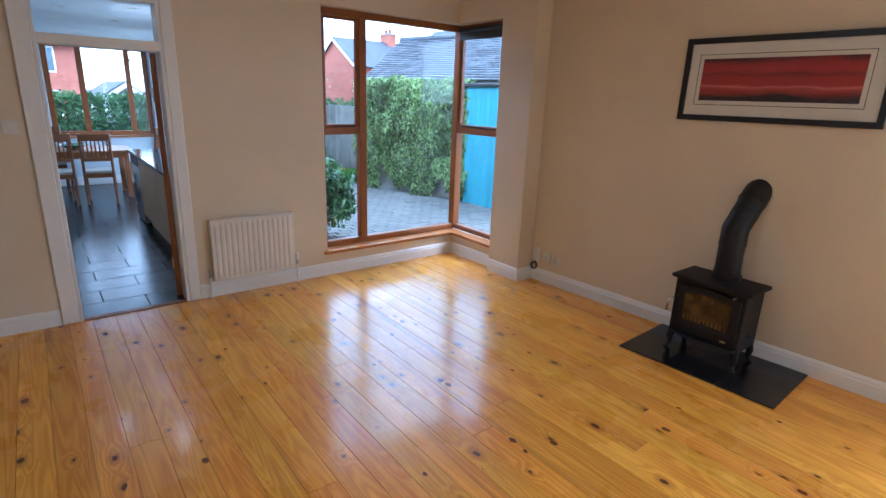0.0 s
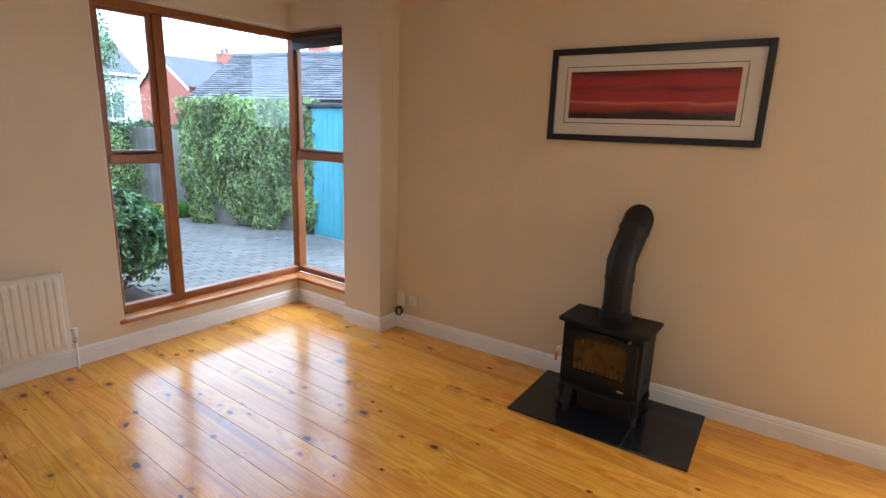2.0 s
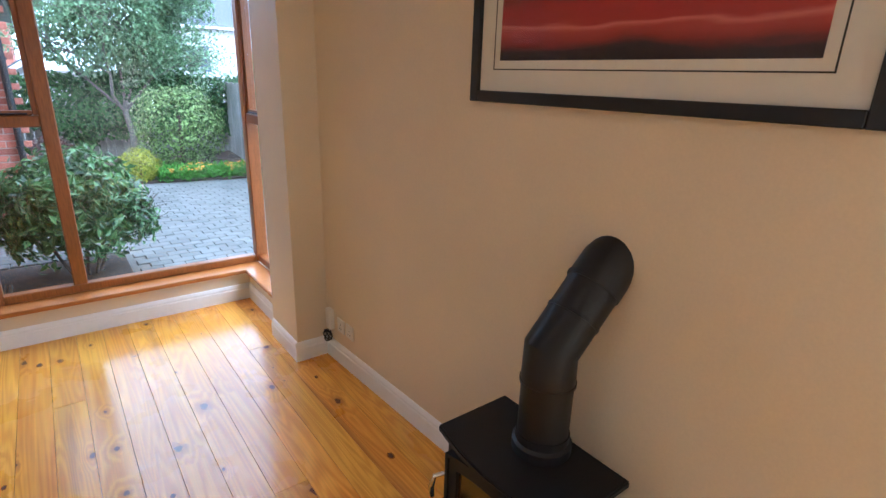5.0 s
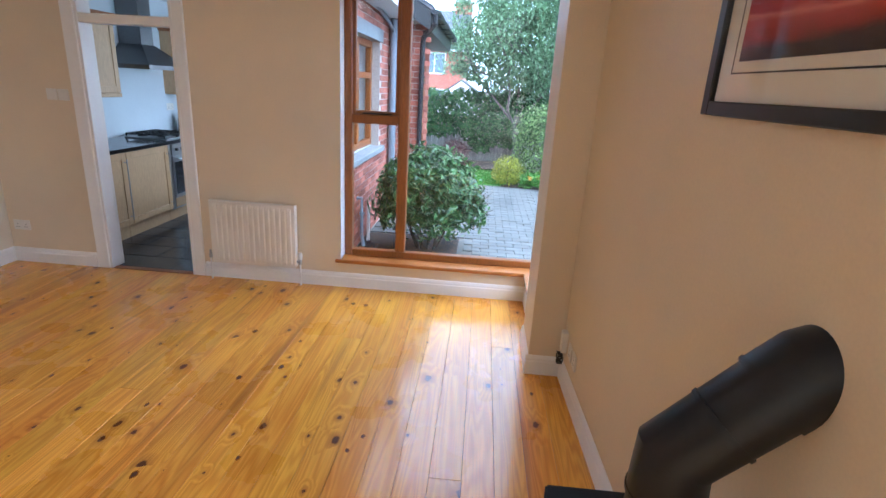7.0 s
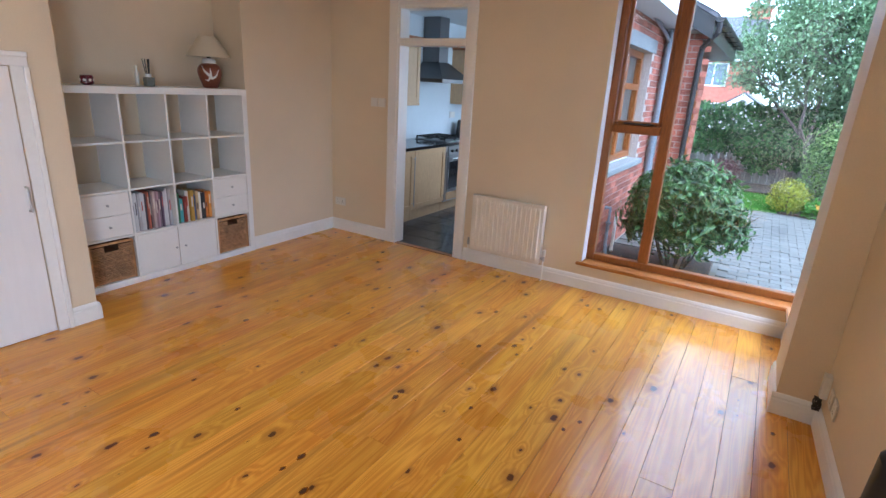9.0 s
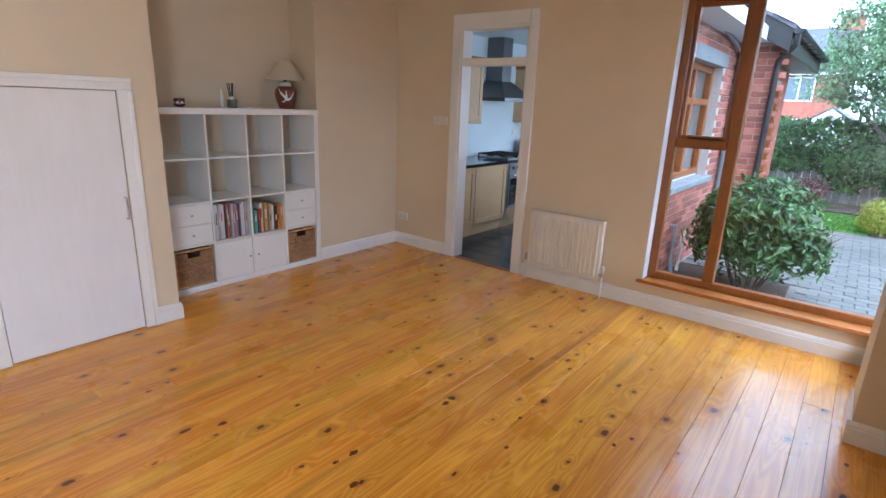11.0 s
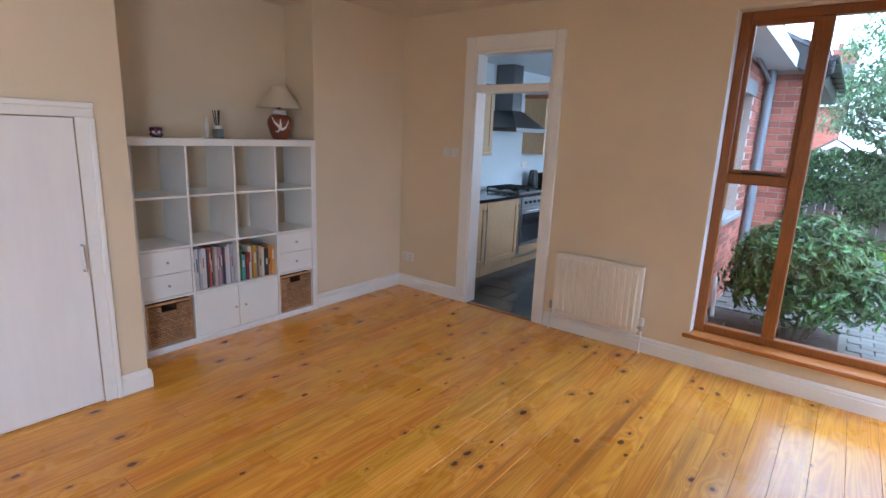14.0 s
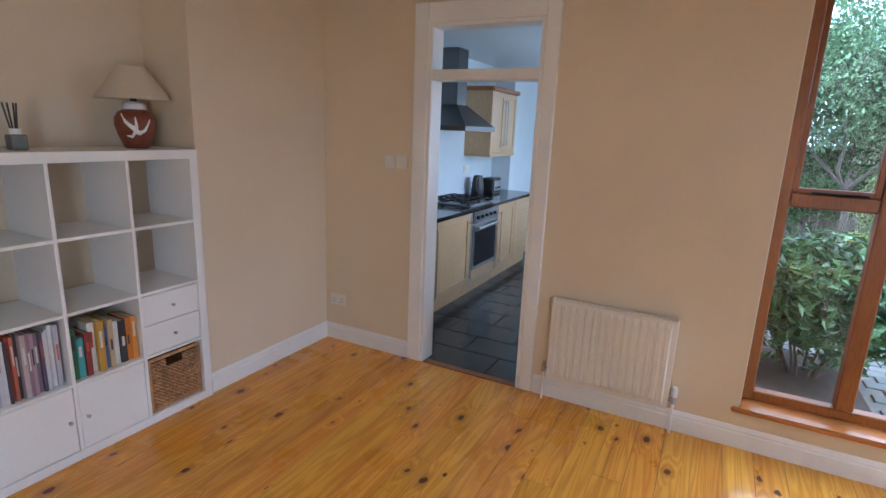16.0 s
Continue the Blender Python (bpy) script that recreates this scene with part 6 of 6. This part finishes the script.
while len(spots) < 44000:
    d = Vector((g.gauss(0, 1), g.gauss(0, 1), g.gauss(0, 1))).normalized() * g.random() ** 0.45
    p = Vector((0.42 + d.x * 1.85, 8.9 + d.y * 1.1, 2.95 + d.z * 1.95))
    if p.z < 1.4 + max(0.0, 0.1 - p.x) * 0.45:
        continue
    if noise.noise(p * 1.7) + 0.35 * noise.noise(p * 4.0) > -0.03:
        spots.append((tuple(p), Vector((0, 0, 1))))
leaves("crown", BIRCH, tree, spots, 0.095, 71, 0.3, -0.5)

far = thing("background_shrubs", "tall mixed green shrubs beyond the fence", "shrubs")
leaves("leaves", HEDGE, far, shell_spots((1.3, 11.2, 1.3), (0.95, 0.8, 1.7), 7000, 76, 0.2, 0.6, -0.95), 0.13, 77, 0.4)
part("stems", rod((1.3, 11.2, -0.2), (1.3, 11.2, 1.6), 0.06, 0.02), TWIG, far)

# lawn grass, kept short
g = random.Random(80)
v, f = [], []
for k in range(14000):
    x, y, a, h = g.uniform(-1.3, 1.35), g.uniform(6.04, 7.88), g.uniform(0, 6.28), g.uniform(0.02, 0.045)
    i = len(v)
    dx, dy = 0.005 * math.cos(a), 0.005 * math.sin(a)
    v += [(x - dx, y - dy, -0.136), (x + dx, y + dy, -0.136), (x + g.gauss(0, 0.012), y + g.gauss(0, 0.012), -0.136 + h)]
    f.append((i, i + 1, i + 2))
tagged(new("grass", mesh_raw("grass", v, f, GRASS)), "short green lawn grass blades", "grass", kind="stuff")

# ---- buildings beyond ----


def house(name, label, corner, length, depth, turn, eave, ridge, wall_mat, gable_front=False, windows=(), chimney=None):
    """A plain house: walls to the eaves, gables, two roof slopes, white verge boards, windows on the front face (y = 0)."""
    h = thing(name, label, "house", at=(corner[0], corner[1], -0.2), rz=turn)
    e, r = eave + 0.2, ridge + 0.2
    bm = bmesh.new()
    if gable_front:
        outline = ((0, 0), (length, 0), (length, e), (length / 2, r), (0, e))
        bm = prism(outline, "y", 0, depth)
        slopes = (((-0.2, e - 0.12), (length / 2, r + 0.06)), ((length / 2, r + 0.06), (length + 0.2, e - 0.12)))
        for (a, b), (c, d) in slopes:
            part("roof_slope", prism(((a, b), (c, d), (c, d + 0.08), (a, b + 0.08)), "y", -0.15, depth + 0.15), SLATER, h)
            part("verge_board", prism(((a, b - 0.12), (c, d - 0.12), (c, d + 0.02), (a, b + 0.02)), "y", -0.19, -0.15), TRIM, h)
    else:
        outline = ((0, 0), (depth, 0), (depth, e), (depth / 2, r), (0, e))
        bm = prism(outline, "x", 0, length)
        for (a, b), (c, d) in (((-0.25, e - 0.15), (depth / 2, r + 0.06)), ((depth / 2, r + 0.06), (depth + 0.25, e - 0.15))):
            part("roof_slope", prism(((a, b), (c, d), (c, d + 0.08), (a, b + 0.08)), "x", -0.15, length + 0.15), SLATER, h)
        part("gutter", box(-0.15, length + 0.15, -0.32, -0.22, e - 0.14, e - 0.04), TRIM, h)
    part("wall", bm, wall_mat, h)
    for x0, x1, z0, z1 in windows:
        w = part("window", box(x0, x1, -0.03, -0.002, z0 + 0.2, z1 + 0.2), TRIM, h)
        n_ = 2
        for k in range(n_):
            a = x0 + 0.06 + k * (x1 - x0 - 0.06) / n_
            part("pane", box(a, a + (x1 - x0 - 0.06) / n_ - 0.06, -0.036, -0.031, z0 + 0.26, z1 + 0.14), FARGLASS, w)
    if chimney:
        cx, cy, ch = chimney
        c = part("chimney", box(cx - 0.45, cx + 0.45, cy - 0.3, cy + 0.3, r - 0.6, r + ch, 0.01), FARBRICK, h)
        part("chimney_cap", box(cx - 0.5, cx + 0.5, cy - 0.35, cy + 0.35, r + ch, r + ch + 0.08), CONCRETE, c)
        for k in (-0.22, 0.22):
            part("chimney_pot", rod((cx + k, cy, r + ch + 0.08), (cx + k, cy, r + ch + 0.35), 0.11, 0.09), TERRA, c)
    return h


FARGLASS = material("far_window_glass", (0.10, 0.13, 0.15), 0.08)
house("garage", "white rendered garage with a low gabled roof", (-2.35, 14.2), 2.2, 5, 0, 1.05, 1.75, RENDERW, True)
house("brick_house", "red brick house with white windows and a slate roof", (-10.5, 23), 8.9, 7, 0, 3.4, 5.4, FARBRICK, False, ((6.9, 8.0, 2.2, 3.2), (6.9, 8.0, 0.3, 1.5), (3.8, 4.9, 2.2, 3.2)), (8.6, 3.5, 0.5))
house("brick_house", "red brick gabled house with white verge boards", (11.2, 28.1), 5.4, 4.9, -90, 3.35, 4.86, FARBRICK, True, (), (2.7, 3.7, 0.55))
house("white_house", "white rendered house with a slate roof beyond the hedge", (3.5, 22.0), 5.0, 5, 0, 3.6, 4.95, RENDERW, False, ((0.8, 1.9, 1.6, 2.8), (3.2, 4.3, 1.6, 2.8)))
house("brick_house", "long red brick house behind the outbuilding", (11, 17), 10, 6, -60, 3.3, 4.9, FARBRICK, False, (), (2.0, 3.0, 0.6))

# ---- floors ----
floor = structure("floor", box(-4.98, 0.7, YB - 0.2, 0.02, -0.2, -0.022), GROUT, "varnished knotty pine floorboards", "floor")
rng = random.Random(11)
BW = 0.145
x = -4.76
col = 0
while x < xs(YB):
    w = BW
    y = YB - rng.uniform(0, 4.5)
    while y < 0.016:
        ln = rng.uniform(4.2, 6.4)
        a, b = max(y, YB), min(y + ln, 0.016)
        if b - a > 0.05:
            ob = part("floorboard", box(-w / 2 + 0.0007, w / 2 - 0.0007, 0.0007, b - a - 0.0007, -0.022, 0, 0.0007), PINE, floor)
            ob.matrix_basis = pose(x + w / 2, a, 0)
        y += ln
    x += w
    col += 1

kitchen_floor = structure("kitchen_floor", box(-4.6, -1.9, 0.0, 7.0, -0.2, -0.012), GROUT, "dark slate tiled kitchen floor", "floor")
tile = mesh_of(box(0.003, 0.597, 0.003, 0.297, -0.012, 0.0, 0.0015), "slate_tile", SLATE)
for r in range(23):
    for c in range(5):
        x0 = -4.75 + c * 0.6 + (0.3 if r % 2 else 0) - 0.1
        if x0 + 0.6 > -1.9:
            continue
        piece("slate_tile", tile, kitchen_floor, pose(x0, 0.06 + r * 0.3, 0))

# the larger knots of the boards, each a dark oval set into the wood
KNOT = material("dark_knot", (0.09, 0.027, 0.008), 0.35, grain=0.3, grain_scale=80, coat=0.3, spec=0.25)
HALO = material("knot_ring", (0.30, 0.095, 0.014), 0.25, grain=0.3, grain_scale=60, coat=0.4, spec=0.25)
SPOTS = ((-1.86, -0.90, 3), (-1.71, -1.46, 3), (-2.05, -1.78, 2), (-1.52, -1.31, 3), (-1.46, -1.41, 2), (-2.79, -2.78, 2), (-3.09, -3.28, 2), (-2.52, -3.16, 3), (-2.38, -2.81, 2), (-1.86, -2.87, 3),
         (-1.80, -2.25, 3), (-1.42, -2.09, 2), (-0.95, -1.97, 2), (-0.90, -1.86, 2), (-1.34, -2.35, 2), (-1.33, -0.32, 3), (-1.23, -0.33, 3), (-3.11, -0.46, 1), (-1.70, -3.01, 3), (-1.87, -2.97, 2),
         (-2.71, -1.61, 2), (-3.15, -1.68, 1), (-0.84, -3.22, 2), (-1.10, -3.29, 3), (-0.49, -3.63, 2), (-0.03, -2.17, 3), (-0.04, -1.35, 2), (-1.52, -0.98, 2), (-2.78, -1.03, 2), (-3.18, -2.13, 3))
g = random.Random(14)
for x, y, size in SPOTS:
    r = 0.0037 * size
    for name, k, mat, z in (("ring", 1.45, HALO, 0.0004), ("heart", 1.0, KNOT, 0.0008)):
        bm = bmesh.new()
        vs = [bm.verts.new((x + math.cos(a) * r * k * 1.05 * g.uniform(0.75, 1.15), y + math.sin(a) * r * k * 1.6 * g.uniform(0.75, 1.2), z)) for a in [2 * math.pi * i / 14 for i in range(14)]]
        f = bm.faces.new(vs)
        part("knot" if name == "heart" else "knot_ring", bm, mat, floor)

# ---- patio pavers ----
patio = structure("patio", prism(((-1.765, 0.30), (2.9, 0.30), (2.9, 5.6), (1.9, 6.0), (-1.60, 6.02), (-1.60, 3.4), (-1.765, 3.4)), "z", -0.19, -0.165), SAND, "grey block-paved patio outside the window", "patio")
paver = mesh_of(box(0.003, 0.197, 0.003, 0.127, -0.03, 0.0, 0.006), "paver", PAVER)
pv = [v.co.copy() for v in paver.vertices]
pf = [tuple(p.vertices) for p in paver.polygons]
rv, rf = [], []
g = random.Random(90)
made = 0
for r in range(44):
    for c in range(24):
        x0, y0 = -1.76 + c * 0.2 + (0.1 if r % 2 else 0) - 0.1, 0.32 + r * 0.13
        if x0 + 0.2 > 2.9 or y0 + 0.13 > 6.05 - max(0, x0 - 1.8) * 0.45 or (x0 < -1.6 and y0 > 3.35) or (x0 < -1.35 and 3.25 < y0 < 3.56) or (x0 < -0.62 and y0 < 2.15) or x0 < -1.76:
            continue
        m = pose(x0, y0, GZ + g.uniform(-0.003, 0.003), g.gauss(0, 0.4), g.gauss(0, 0.4), 0)
        if made < 300 and y0 < 3.4:
            piece("paver", paver, patio, m)
            made += 1
        else:
            k = len(rv)
            rv += [tuple(m @ q) for q in pv]
            rf += [tuple(i + k for i in p) for p in pf]
ob = new("paving", mesh_raw("paving", rv, rf, PAVER_FAR))
ob.parent, ob["kind"] = patio, "stuff"
structure("pavement", box(2.0, 2.56, 0.3, 3.2, -0.19, -0.155), CONCRETE, "concrete edge beside the shed", "pavement")

# ---- bricks ----
brick_panel(brick_wall_1, lambda s, z: pose(-1.7625, 0.40 + s, z, 0, 0, 90), 2.95, -0.10, 2.75, ((0.85, 2.35, 0.80, 2.27),), True, 300)
brick_panel(brick_wall_2, lambda s, z: pose(-1.655 + s, 3.408, z, 0, 0, 0), 0.36, -0.10, 2.4, (), True, 100)
